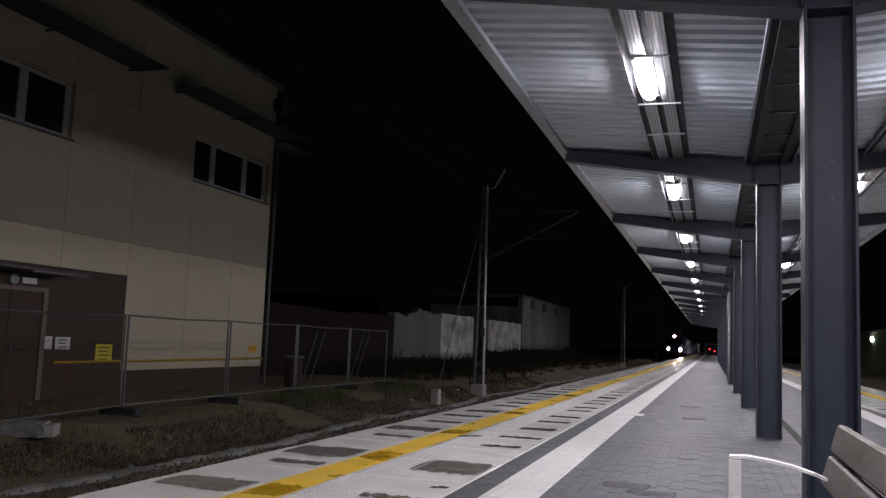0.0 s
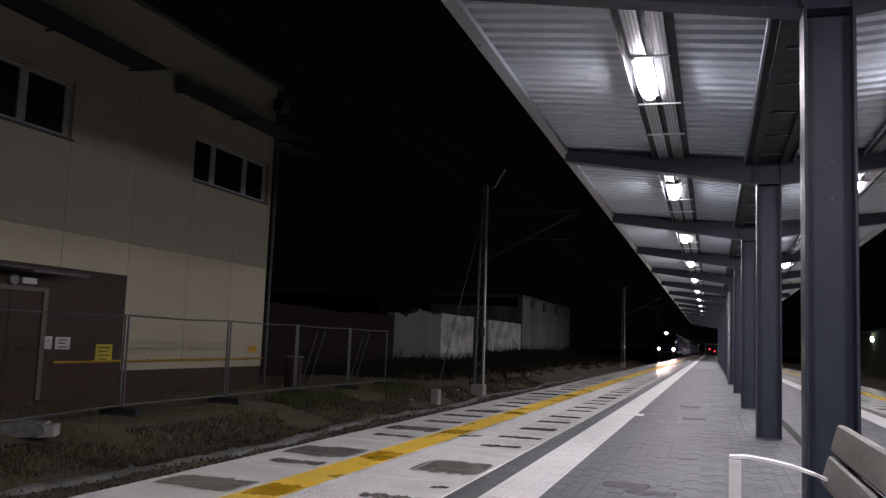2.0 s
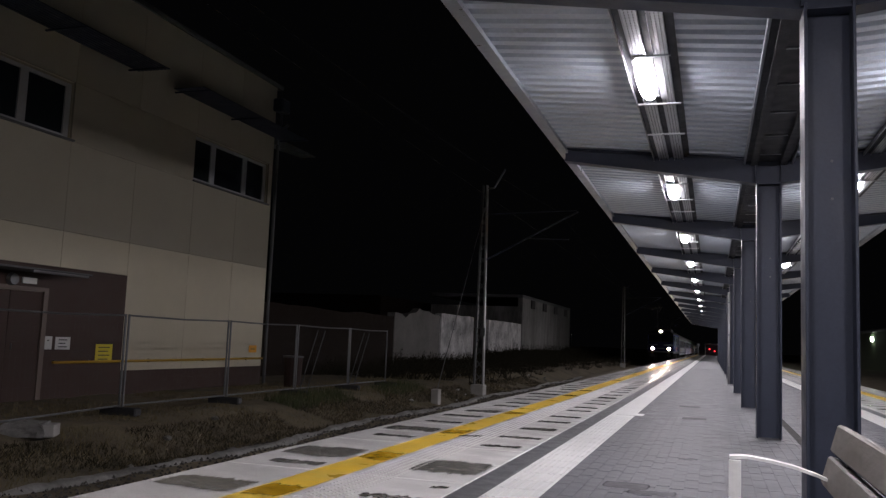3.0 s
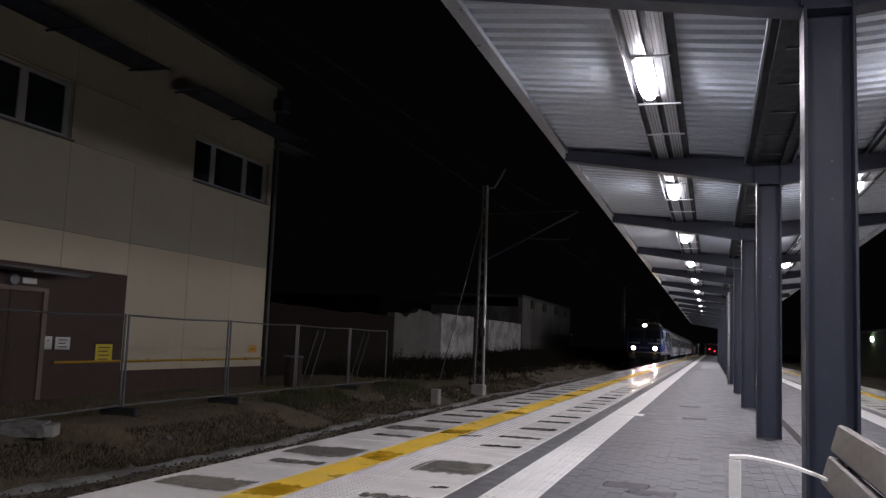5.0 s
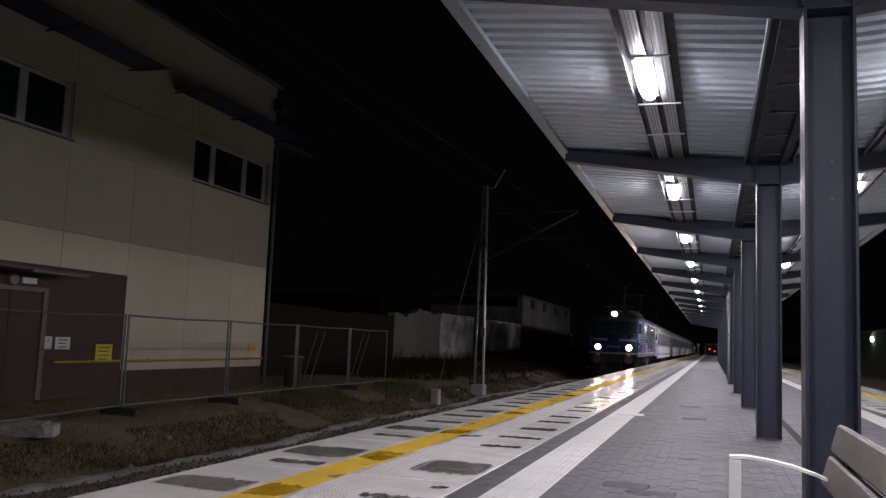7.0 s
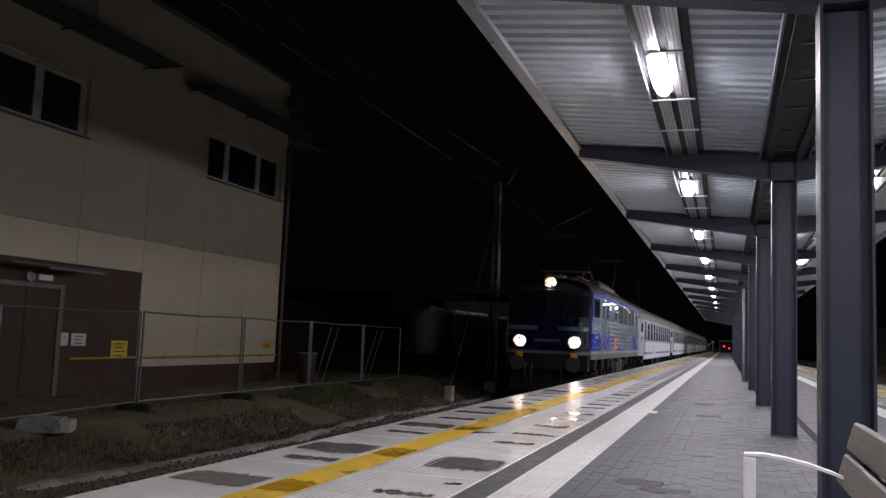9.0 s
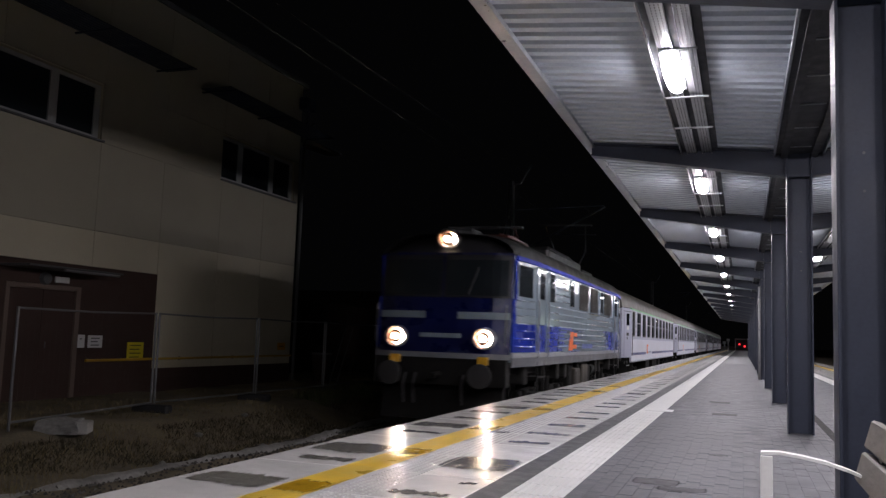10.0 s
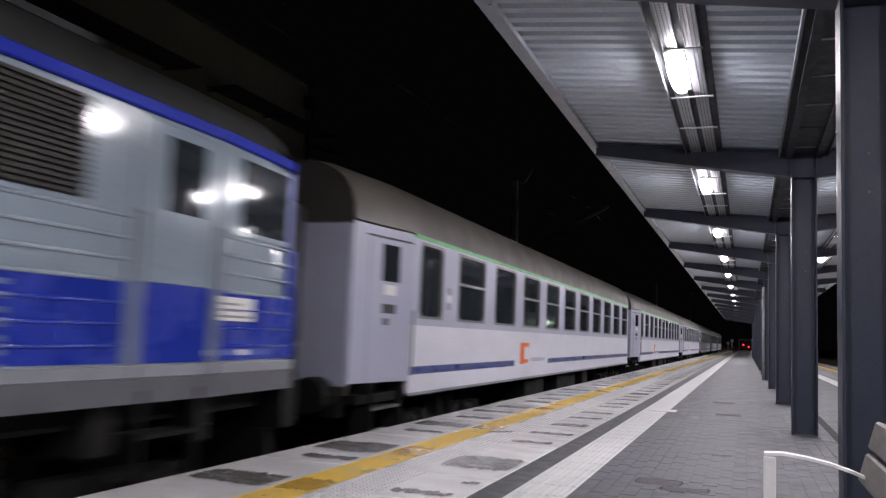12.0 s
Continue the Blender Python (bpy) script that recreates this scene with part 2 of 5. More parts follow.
def prism(bm, outline, axis, a, b):
    """An outline (pairs) drawn out along an axis from a to b."""
    def at(p, t):
        return {"x": (t, p[0], p[1]), "y": (p[0], t, p[1]), "z": (p[0], p[1], t)}[axis]
    va = [bm.verts.new(at(p, a)) for p in outline]
    vb = [bm.verts.new(at(p, b)) for p in outline]
    n = len(outline)
    for i in range(n):
        bm.faces.new((va[i], va[(i + 1) % n], vb[(i + 1) % n], vb[i]))
    bm.faces.new(va[::-1])
    bm.faces.new(vb)
    bmesh.ops.recalc_face_normals(bm, faces=bm.faces[:])
    return bm


def rod(bm, p, q, r, n=8, r2=None):
    p, q = Vector(p), Vector(q)
    m = (q - p).to_track_quat("Z", "Y").to_matrix()
    r2 = r if r2 is None else r2
    a = [bm.verts.new(p + m @ Vector((r * math.cos(2 * math.pi * i / n), r * math.sin(2 * math.pi * i / n), 0))) for i in range(n)]
    b = [bm.verts.new(q + m @ Vector((r2 * math.cos(2 * math.pi * i / n), r2 * math.sin(2 * math.pi * i / n), 0))) for i in range(n)]
    for i in range(n):
        bm.faces.new((a[i], a[(i + 1) % n], b[(i + 1) % n], b[i]))
    bm.faces.new(a[::-1])
    bm.faces.new(b)
    return bm


def tube(bm, pts, r, n=6):
    for p, q in zip(pts, pts[1:]):
        rod(bm, p, q, r, n)
    return bm


def sheet(bm, rows):
    """Faces between rows of points."""
    vs = [[bm.verts.new(p) for p in row] for row in rows]
    for r, s in zip(vs, vs[1:]):
        for i in range(len(r) - 1):
            bm.faces.new((r[i], r[i + 1], s[i + 1], s[i]))
    return bm


def B():
    return bmesh.new()


def finish(bm, name, material, smooth=False):
    me = bpy.data.meshes.new(name)
    if smooth:
        for f in bm.faces:
            f.smooth = True
    bm.to_mesh(me)
    bm.free()
    me.materials.append(material)
    return me


def part(name, bm, material, parent=None, label="", smooth=False):
    ob = new(name, finish(bm, name, material, smooth))
    if parent is not None:
        ob.parent = parent
    return tagged(ob, label)


def piece(name, me, parent, x, y, z, rz=0.0):
    ob = new(name, me)
    ob.parent = parent
    ob.matrix_basis = pose(x, y, z, 0, 0, rz)
    return ob


def thing(name, label, category, group="", at=None, kind=""):
    ob = new(name)
    if at is not None:
        ob.matrix_basis = at
    return tagged(ob, label, category, group, kind)


def smoothstep(a, b, x):
    t = min(1, max(0, (x - a) / (b - a)))
    return t * t * (3 - 2 * t)


# ---------------------------------------------------------------- ground and tracks
def ground_z(x, y):
    """Track bed, then a rough bank that climbs to the yard before the building."""
    if x > -7.2:
        base = -0.98
    else:
        base = -0.98 + (GROUND + 0.98) * smoothstep(-7.9, -9.6, x)
        base += 0.05 * noise.noise(Vector((x * 0.9, y * 0.7, 0))) + 0.025 * noise.noise(Vector((x * 3, y * 3, 4)))
    if x > 9.5:
        base += 0.25 * smoothstep(9.5, 13, x)
    return base


def build_ground():
    xs = [-900, -300, -120, -60, -40, -30, -24, -20, -17] + [-15 + 0.35 * i for i in range(26)] + [-5.9, -4, 0, 4, 8, 9.5, 11, 13, 20, 60, 300, 900]
    ys = [-900, -200, -60, -20, -5] + [0.5 * i for i in range(0, 100)] + [50 + 2 * i for i in range(40)] + [140, 180, 260, 420, 700, 1000]
    bm = B()
    sheet(bm, [[(x, y, ground_z(x, y)) for x in xs] for y in ys])
    g = part("ground", bm, M["grass"])
    tagged(g, "rough ground of dry grass and bare soil beside the track", "ground", kind="structure")


def build_grass():
    rng = random.Random(3)
    bm = B()
    for _ in range(34000):
        y = 7 + 34 * rng.random() ** 1.3
        x = -7.7 - 5.0 * rng.random()
        if noise.noise(Vector((x * 0.8, y * 0.6, 7))) < -0.12:
            continue
        z = ground_z(x, y)
        hgt = 0.025 + 0.06 * rng.random() ** 2 + 0.26 * max(0, noise.noise(Vector((x * 0.5, y * 0.45, 3)))) * rng.random()
        a = rng.random() * 6.28
        dx, dy = 0.007 * math.cos(a), 0.007 * math.sin(a)
        lx, ly = (rng.random() - 0.5) * 0.12, (rng.random() - 0.5) * 0.12
        bm.faces.new([bm.verts.new(p) for p in ((x - dx, y - dy, z - 0.01), (x + dx, y + dy, z - 0.01), (x + lx, y + ly, z + hgt))])
    ob = part("grass", bm, M["blade"])
    tagged(ob, "sparse dry yellowish grass tufts on the bank", "grass", kind="stuff")
    for name, n, x0, x1, y0, y1, tall, material, label in (
            ("weeds", 26000, -9.0, -7.75, 7.0, 44.0, 0.11, M["weed"], "dark wilted weeds on the slope above the track"),
            ("green_tufts", 3200, -9.8, -8.9, 17.5, 27.0, 0.30, M["greenblade"], "rough greenish grass tufts at the foot of the fence")):
        bm = B()
        for _ in range(n):
            y, x = y0 + (y1 - y0) * rng.random() ** 1.3, x0 + (x1 - x0) * rng.random()
            if noise.noise(Vector((x * 0.7, y * 0.5, 17))) < -0.15:
                continue
            z, a, hgt = ground_z(x, y), rng.random() * 6.28, tall * (0.25 + 0.75 * rng.random())
            dx, dy = 0.008 * math.cos(a), 0.008 * math.sin(a)
            lx, ly = (rng.random() - 0.5) * 0.2, (rng.random() - 0.5) * 0.2
            bm.faces.new([bm.verts.new(p) for p in ((x - dx, y - dy, z - 0.01), (x + dx, y + dy, z - 0.01), (x + lx, y + ly, z + hgt))])
        tagged(part(name, bm, material), label, "grass", kind="stuff")


def build_scrub():
    rng = random.Random(11)
    bm = B()
    for _ in range(760):
        y = 26 + 74 * rng.random()
        x = -8.7 - 5.9 * rng.random()
        if x > -11.5 and rng.random() < 0.5:
            x -= 3.0
        if y < 29 and x < -10:
            continue
        z = ground_z(x, y)
        for _ in range(16):
            a, e = rng.random() * 6.28, 0.5 + rng.random() * 0.9
            ln = (0.2 + 0.45 * rng.random()) * ((2.6 if y > 54 else 1.6) if x < -12.2 else 1.0)
            p = Vector((x + 0.5 * (rng.random() - 0.5), y + 0.5 * (rng.random() - 0.5), z))
            q = p + Vector((math.cos(a) * math.cos(e), math.sin(a) * math.cos(e), math.sin(e))) * ln
            w = Vector((0.012, 0.012, 0))
            bm.faces.new([bm.verts.new(v) for v in (p - w, p + w, q)])
            for _ in range(3):
                c = p.lerp(q, 0.4 + 0.6 * rng.random())
                o = [Vector((rng.random() - 0.5, rng.random() - 0.5, rng.random() - 0.5)) * 0.085 for _ in range(3)]
                bm.faces.new([bm.verts.new(c + v) for v in o])
    # a denser thicket against the foot of the walls
    for _ in range(1500):
        y, x = 38 + 58 * rng.random(), -14.9 + 1.6 * rng.random() ** 1.5
        tall = 0.30 + 0.6 * noise.noise(Vector((y * 0.16, 0, 21))) + (0.5 if y > 54 else 0.0)
        for _ in range(5):
            p = Vector((x + 0.4 * (rng.random() - 0.5), y + 0.5 * (rng.random() - 0.5), ground_z(x, y)))
            q = p + Vector(((rng.random() - 0.5) * 0.5, (rng.random() - 0.5) * 0.7, max(0.3, tall) * (0.5 + 0.8 * rng.random())))
            w = Vector((0.012, 0.012, 0))
            bm.faces.new([bm.verts.new(v) for v in (p - w, p + w, q)])
            for _ in range(5):
                c = p.lerp(q, rng.random())
                o = [Vector((rng.random() - 0.5, rng.random() - 0.5, rng.random() - 0.5)) * 0.2 for _ in range(3)]
                bm.faces.new([bm.verts.new(c + v) for v in o])
    ob = part("scrub", bm, M["leaf"])
    tagged(ob, "low dark winter scrub before the ruined walls", "shrubs", kind="stuff")


def build_track(axis, label):
    t = thing("railway_track", label, "railway track", "tracks", kind="structure")
    for s in (-0.7535, 0.7535):
        bm = B()
        x = axis + s
        prism(bm, [(x - 0.07, RAIL - 0.17), (x + 0.07, RAIL - 0.17), (x + 0.01, RAIL - 0.13), (x + 0.01, RAIL - 0.05), (x + 0.036, RAIL - 0.035),
                   (x + 0.034, RAIL), (x - 0.034, RAIL), (x - 0.036, RAIL - 0.035), (x - 0.01, RAIL - 0.05), (x - 0.01, RAIL - 0.13)], "y", -60, 320)
        part("rail", bm, M["rail"], t)
    bm = B()
    for i in range(150):
        box(bm, axis - 1.25, axis + 1.25, -15 + i * 0.6, -14.76 + i * 0.6, RAIL - 0.36, RAIL - 0.17)
    tagged(part("sleepers", bm, M["mastc"], t), kind="stuff")
    return t


def build_ballast():
    rng = random.Random(5)
    bm = B()
    for _ in range(6500):
        y = 4 + 46 * rng.random() ** 1.2
        x = -6.1 - 1.7 * rng.random()
        s = 0.018 + 0.025 * rng.random()
        z = ground_z(x, y) + s * 0.4 + 0.10 * smoothstep(-7.2, -6.2, x)
        c = Vector((x, y, z))
        vs = [bm.verts.new(c + Vector((rng.uniform(.6, 1) * s * d[0], rng.uniform(.6, 1) * s * d[1], rng.uniform(.6, 1) * s * d[2])))
              for d in ((1, 0, 0), (0, 1, 0), (-1, 0, 0), (0, -1, 0), (0, 0, 1))]
        for i in range(4):
            bm.faces.new((vs[i], vs[(i + 1) % 4], vs[4]))
    ob = part("ballast", bm, M["gravel"])
    tagged(ob, "dark crushed-stone ballast along the track", "ballast", kind="stuff")
    # a wavy pale strip of geotextile along the foot of the bank
    bm = B()
    rows = []
    for i in range(480):
        y = 6 + 0.10 * i
        x = -7.62 + 0.16 * math.sin(y * 0.55 + 0.6) + 0.10 * noise.noise(Vector((y * 0.9, 0, 3)))
        w = 0.10 + 0.07 * noise.noise(Vector((y * 1.3, 5, 0))) + 0.03 * noise.noise(Vector((y * 5, 5, 0)))
        up = 0.045 + 0.05 * noise.noise(Vector((y * 1.1, 0, 9))) + 0.03 * noise.noise(Vector((y * 4.2, 0, 9)))
        x += 0.03 * noise.noise(Vector((y * 3.5, 2, 3)))
        z = -0.98
        rows.append([(x - w - 0.03, y, ground_z(x - w, y) - 0.02), (x - w, y, z + up * 0.7), (x, y, z + up + 0.03), (x + w, y, z + up * 0.6),
                     (x + w + 0.05, y, z - 0.04)])
    sheet(bm, rows)
    ob = part("geotextile_edge", bm, M["fabric"], smooth=True)
    tagged(ob, "creased pale grey geotextile edge lying along the bank", "geotextile")


M["fabric"] = mat("grey_geotextile", (0.25, 0.245, 0.235), 0.6, var=0.3, scale=3, fine=14, bump=0.9, dirt=(0.04, 0.036, 0.03), dirt_amount=0.95, dirt_scale=1.6)


# ---------------------------------------------------------------- platform
def wet_patch(name, x0, x1, yc, half, skew, rng, parent, material="wet"):
    """An irregular flat patch of wet, bare concrete."""
    n = 44
    up, dn = [], []
    for i in range(n + 1):
        f = i / n
        x = x0 + (x1 - x0) * f
        end = min(1, 9 * f + 0.3, 14 * (1 - f) + 0.4)
        a = half * end * (0.9 + 0.3 * noise.noise(Vector((x * 3, yc * 7, 1)))) + 0.05 * noise.noise(Vector((x * 14, yc, 3))) + 0.05 * noise.noise(Vector((x * 38, yc, 6)))
        b = half * end * (0.9 + 0.3 * noise.noise(Vector((x * 3, yc * 7, 8)))) + 0.05 * noise.noise(Vector((x * 14, yc, 5))) + 0.05 * noise.noise(Vector((x * 38, yc, 2)))
        y = yc + skew * (f - 0.5)
        up.append((x, y + max(0.006, a), 0.004))
        dn.append((x, y - max(0.006, b), 0.004))
    bm = B()
    ins = [[(a[0], a[1] + (b[1] - a[1]) * q, 0.004) for a, b in zip(dn, up)] for q in (0.16, 0.5, 0.84)]
    sheet(bm, [dn, *ins, up])
    bm.normal_update()
    for f in bm.faces:
        if f.normal.z < 0:
            f.normal_flip()
    ob = part(name, bm, M[material], parent)
    # dampness: none at the rim, full inside
    wet = ob.data.attributes.new("wetness", "FLOAT", "POINT")
    for r, level in enumerate((0.0, 0.8, 1.0, 0.8, 0.0)):
        for c in range(n + 1):
            wet.data[r * (n + 1) + c].value = level * min(1, 8 * c / n, 8 * (n - c) / n)
    return ob


def build_platform():
    plat = thing("platform_deck", "island platform with pale concrete slabs and a dark joint band", "platform", kind="structure")
    bm = B()
    box(bm, EDGE + 0.06, EDGE_R - 0.06, Y0, Y1, -0.98, -0.05)
    part("core", bm, M["mastc"], plat)
    bm = B()
    box(bm, -1.668, 2 * CX + 1.668, Y0, Y1, -0.049, -0.0035)
    part("bedding", bm, M["joint"], plat)
    # slabs along both edges, one metre long
    me = finish(box(B(), 0, 1.975, 0.004, 0.996, -0.10, 0.0, 0.006), "slab", M["concrete"])
    far = B()
    for i in range(int(Y1 - Y0)):
        y = Y0 + i
        if 0 <= y < 90:
            piece("slab", me, plat, EDGE, y, 0)
        else:
            box(far, EDGE, EDGE + 1.975, y + 0.004, y + 0.996, -0.10, 0)
        if 6 <= y < 60:
            piece("slab", me, plat, EDGE_R - 1.975, y, 0)
        else:
            box(far, EDGE_R - 1.975, EDGE_R, y + 0.004, y + 0.996, -0.10, 0)
    tagged(part("far_slabs", far, M["concrete"], plat), kind="stuff")
    # yellow lines
    for x in (-2.88, 2 * CX + 2.88 - 0.31):
        bm = B()
        n = 160
        sheet(bm, [[(x + 0.006 * noise.noise(Vector((y * 3.0, x, 0))), y, 0.003), (x + 0.31 + 0.006 * noise.noise(Vector((y * 3.0, x, 9))), y, 0.003)]
                   for y in [Y0 + (Y1 - Y0) * i / 1200 for i in range(1201)]])
        part("warning_line", bm, M["yellow"], plat, "worn yellow safety line")
    # dark bands
    for x in (-1.668, 2 * CX + 1.47):
        bm = B()
        box(bm, x, x + 0.196, Y0, Y1, -0.04, -0.003)
        part("dark_band", bm, M["asphalt"], plat, "dark grey joint band")
    # studs next to the yellow line
    bm = B()
    for i in range(380):
        for j in range(6):
            x, y, r = -2.50 + 0.055 * j, 3.9 + 0.055 * i, 0.013
            a = [bm.verts.new((x + r * c, y + r * s, 0.0)) for c, s in ((1, 0), (0.5, 0.87), (-0.5, 0.87), (-1, 0), (-0.5, -0.87), (0.5, -0.87))]
            b = [bm.verts.new((x + 0.6 * r * c, y + 0.6 * r * s, 0.005)) for c, s in ((1, 0), (0.5, 0.87), (-0.5, 0.87), (-1, 0), (-0.5, -0.87), (0.5, -0.87))]
            for k in range(6):
                bm.faces.new((a[k], a[(k + 1) % 6], b[(k + 1) % 6], b[k]))
            bm.faces.new(b)
    tagged(part("tactile_studs", bm, M["dots"], plat), kind="stuff")
    # white guide tiles with raised ribs
    bm = box(B(), 0.003, 0.374, 0.003, 0.397, -0.04, -0.002, 0.004)
    for k in range(7):
        box(bm, 0.035 + 0.048 * k, 0.058 + 0.048 * k, 0.012, 0.388, -0.002, 0.003)
    me = finish(bm, "guide_tile", M["tile"])
    far = B()
    for i in range(int((Y1 - Y0) / 0.4)):
        y = Y0 + 0.4 * i
        if 3 < y < 70:
            piece("guide_tile", me, plat, -1.47, y, 0)
        else:
            box(far, -1.47, -1.096, y, y + 0.397, -0.04, -0.002)
        if 8 < y < 50:
            piece("guide_tile", me, plat, 2 * CX + 1.096, y, 0)
        else:
            box(far, 2 * CX + 1.096, 2 * CX + 1.47, y, y + 0.397, -0.04, -0.002)
    tagged(part("far_guide_tiles", far, M["tile"], plat), kind="stuff")
    bm = B()
    box(bm, 0.955, 1.055, Y0, Y1, -0.011, 0.003)
    part("drain_channel", bm, M["bogie"], plat, "dark slotted drain channel")
    # a cross patch of white studded tiles
    me = finish(box(B(), 0.003, 0.397, 0.003, 0.397, -0.03, 0.002, 0.004), "cross_tile", M["tile"])
    piece("cross_tile", me, plat, -1.38, 13.2, 0.004)
    return plat


def build_pavers(plat):
    near = finish(box(B(), 0.0013, 0.0987, 0.0013, 0.1987, -0.03, 0.0), "paving_block", M["paver"])
    count = 0
    cols = [(-1.092 + 0.1 * i) for i in range(35)]
    verts, faces = [], []
    for i, x in enumerate(cols):
        off = 0.1 if i % 2 else 0.0
        for j in range(0, 230):
            y = 4.0 + off + 0.2 * j
            dz = 0.0008 * math.sin(12.9 * i + 78.2 * j)
            if x < -0.05 and 6.0 < y < 12 and count < 300:
                piece("paving_block", near, plat, x, y, dz)
                count += 1
                continue
            if x > 0.9 and y < 9:
                continue
            k = len(verts)
            a, b, c, d = x + 0.0013, x + 0.0987, y + 0.0013, y + 0.1987
            e = 0.0
            verts += [(a, c, -0.006), (b, c, -0.006), (b, d, -0.006), (a, d, -0.006),
                      (a + e, c + e, dz), (b - e, c + e, dz), (b - e, d - e, dz), (a + e, d - e, dz)]
            faces += [(k + 4, k + 5, k + 6, k + 7)] + [(k + q, k + (q + 1) % 4, k + 4 + (q + 1) % 4, k + 4 + q) for q in range(4)]
    me = bpy.data.meshes.new("paving_blocks")
    me.from_pydata(verts, [], faces)
    me.materials.append(M["paver_far"])
    ob = new("paving_blocks", me)
    ob.parent = plat
    tagged(ob, kind="stuff")
    bm = B()
    box(bm, -1.092, 2 * CX + 1.092, 50, Y1, -0.04, -0.002)
    box(bm, -1.092, 2 * CX + 1.092, Y0, 4.0, -0.04, -0.002)
    box(bm, 2.41, 2 * CX + 1.092, 4, 50, -0.04, -0.002)
    tagged(part("paving_rest", bm, M["paver_far"], plat), kind="stuff")


def build_wet(plat):
    rng = random.Random(2)
    left = [(5.12, 0.30, 0.62), (6.30, 0.13, 0.45), (7.0, 0.42, 0.80), (8.5, 0.12, 0.45), (9.3, 0.34, 0.62), (10.3, 0.17, 0.45), (11.3, 0.20, 0.55),
            (12.25, 0.34, 0.48), (13.5, 0.2, 0.4), (14.32, 0.22, 0.38), (15.4, 0.16, 0.5), (16.3, 0.14, 0.5), (17.35, 0.36, 0.62), (18.4, 0.2, 0.5)]
    right = [(5.27, 0.10, 0.45), (6.72, 0.50, 0.66), (8.3, 0.12, 0.44), (9.17, 0.14, 0.52), (10.2, 0.24, 0.47), (11.27, 0.18, 0.46), (12.17, 0.2, 0.47),
             (13.44, 0.14, 0.42), (14.2, 0.2, 0.42), (15.3, 0.12, 0.45), (16.2, 0.13, 0.4), (17.25, 0.35, 0.4), (18.3, 0.16, 0.42)]
    for k in range(30):
        y = 19.4 + k + 0.2 * rng.random()
        left.append((y, 0.1 + 0.2 * rng.random(), 0.35 + 0.3 * rng.random()))
        right.append((y + 0.2 * rng.random(), 0.08 + 0.16 * rng.random(), 0.35 + 0.15 * rng.random()))
    for y, hf, w in left:
        end = -2.886 - 0.05 * rng.random()
        wet_patch("wet_patch", max(-3.6, end - w - 0.06), end, y - 0.02, hf * 0.85, 0.0, rng, plat)
        if hf > 0.28:
            wet_patch("wet_paint_patch", -2.875, -2.575, y - 0.02, hf * 0.8, 0.0, rng, plat, "wetyellow")
    for y, hf, w in right:
        c = -1.97
        wet_patch("wet_patch", c - w / 2, min(-1.68, c + w / 2), y - 0.02, hf * 0.85, 0.0, rng, plat)
    wet_patch("wet_patch", -2.6, -2.35, 8.97, 0.1, 0.1, rng, plat)
    wet_patch("wet_patch", -1.86, -1.73, 5.76, 0.06, 0.05, rng, plat)
    for k in range(22):
        wet_patch("wet_patch", 2 * CX + 1.75, 2 * CX + 2.2, 9.3 + 1.05 * k, 0.08 + 0.12 * rng.random(), 0.05, rng, plat)
    for a, b, y, hf in ((-0.78, -0.42, 6.55, 0.16), (-0.58, -0.22, 6.3, 0.12), (-0.30, -0.12, 8.4, 0.08)):
        wet_patch("dried_stain", a, b, y, hf, 0.0, rng, plat, "stain")
    for x, y in ((-0.42, 13.2), (-0.55, 15.9)):
        bm = B()
        box(bm, x, x + 0.35, y, y + 0.35, -0.02, 0.003, 0.003)
        part("drain_cover", bm, M["cover"], plat, "dark square drain cover set in the paving")


# ---------------------------------------------------------------- canopy
def roof_z(x):
    """Underside of the sheets: a shallow V with its valley over the columns."""
    return 3.43 + (abs(x - CX) - 0.2) * 0.083


def build_column(y):
    c = thing("steel_column", "anthracite painted steel H-column bolted to the platform", "column", "columns down the platform",
              pose(CX, y, 0))
    for s in (-1, 1):
        bm = B()
        box(bm, s * 0.134 - 0.009, s * 0.134 + 0.009, -0.14, 0.14, 0.0, 3.13, 0.002)
        part("flange", bm, M["steel"], c)
    bm = B()
    box(bm, -0.125, 0.125, -0.006, 0.006, 0.0, 3.13)
    part("web", bm, M["steel"], c)
    bm = B()
    box(bm, -0.124, 0.124, -0.13, 0.13, 3.09, 3.105)
    part("cap_plate", bm, M["steel"], c)
    for z in (1.95, 2.18):
        bm = B()
        rod(bm, (0.02, -0.012, z), (0.02, -0.006, z), 0.009, 6)
        part("bolt", bm, M["dgrey"], c)
    return c


def build_beam(y):
    b = thing("canopy_beam", "tapered anthracite steel canopy beam on a column", "beam", "canopy beams", pose(CX, y, 0))
    for s in (-1, 1):
        def pt(u):
            lo = 3.12 + 0.35 * max(0, (u - 0.14)) / 2.4
            hi = roof_z(CX + u) - 0.012
            return lo, hi
        us = (0.0, 0.14, 2.55)
        bm = B()
        prism(bm, [(s * u, pt(u)[0]) for u in us] + [(s * u, pt(u)[1]) for u in reversed(us)], "y", -0.006, 0.006)
        part("web", bm, M["steel"], b)
        for k in (0, 1):
            bm = B()
            z = [pt(u)[k] for u in us]
            d = 0.014 if k == 0 else -0.014
            prism(bm, [(s * u, q) for u, q in zip(us, z)] + [(s * u, q - d) for u, q in reversed(list(zip(us, z)))], "y", -0.09, 0.09)
            part("flange", bm, M["steel"], b)
        bm = B()
        box(bm, min(s * 0.14, s * 0.155), max(s * 0.14, s * 0.155), -0.09, 0.09, 3.13, 3.40)
        part("stiffener", bm, M["steel"], b)
    return b


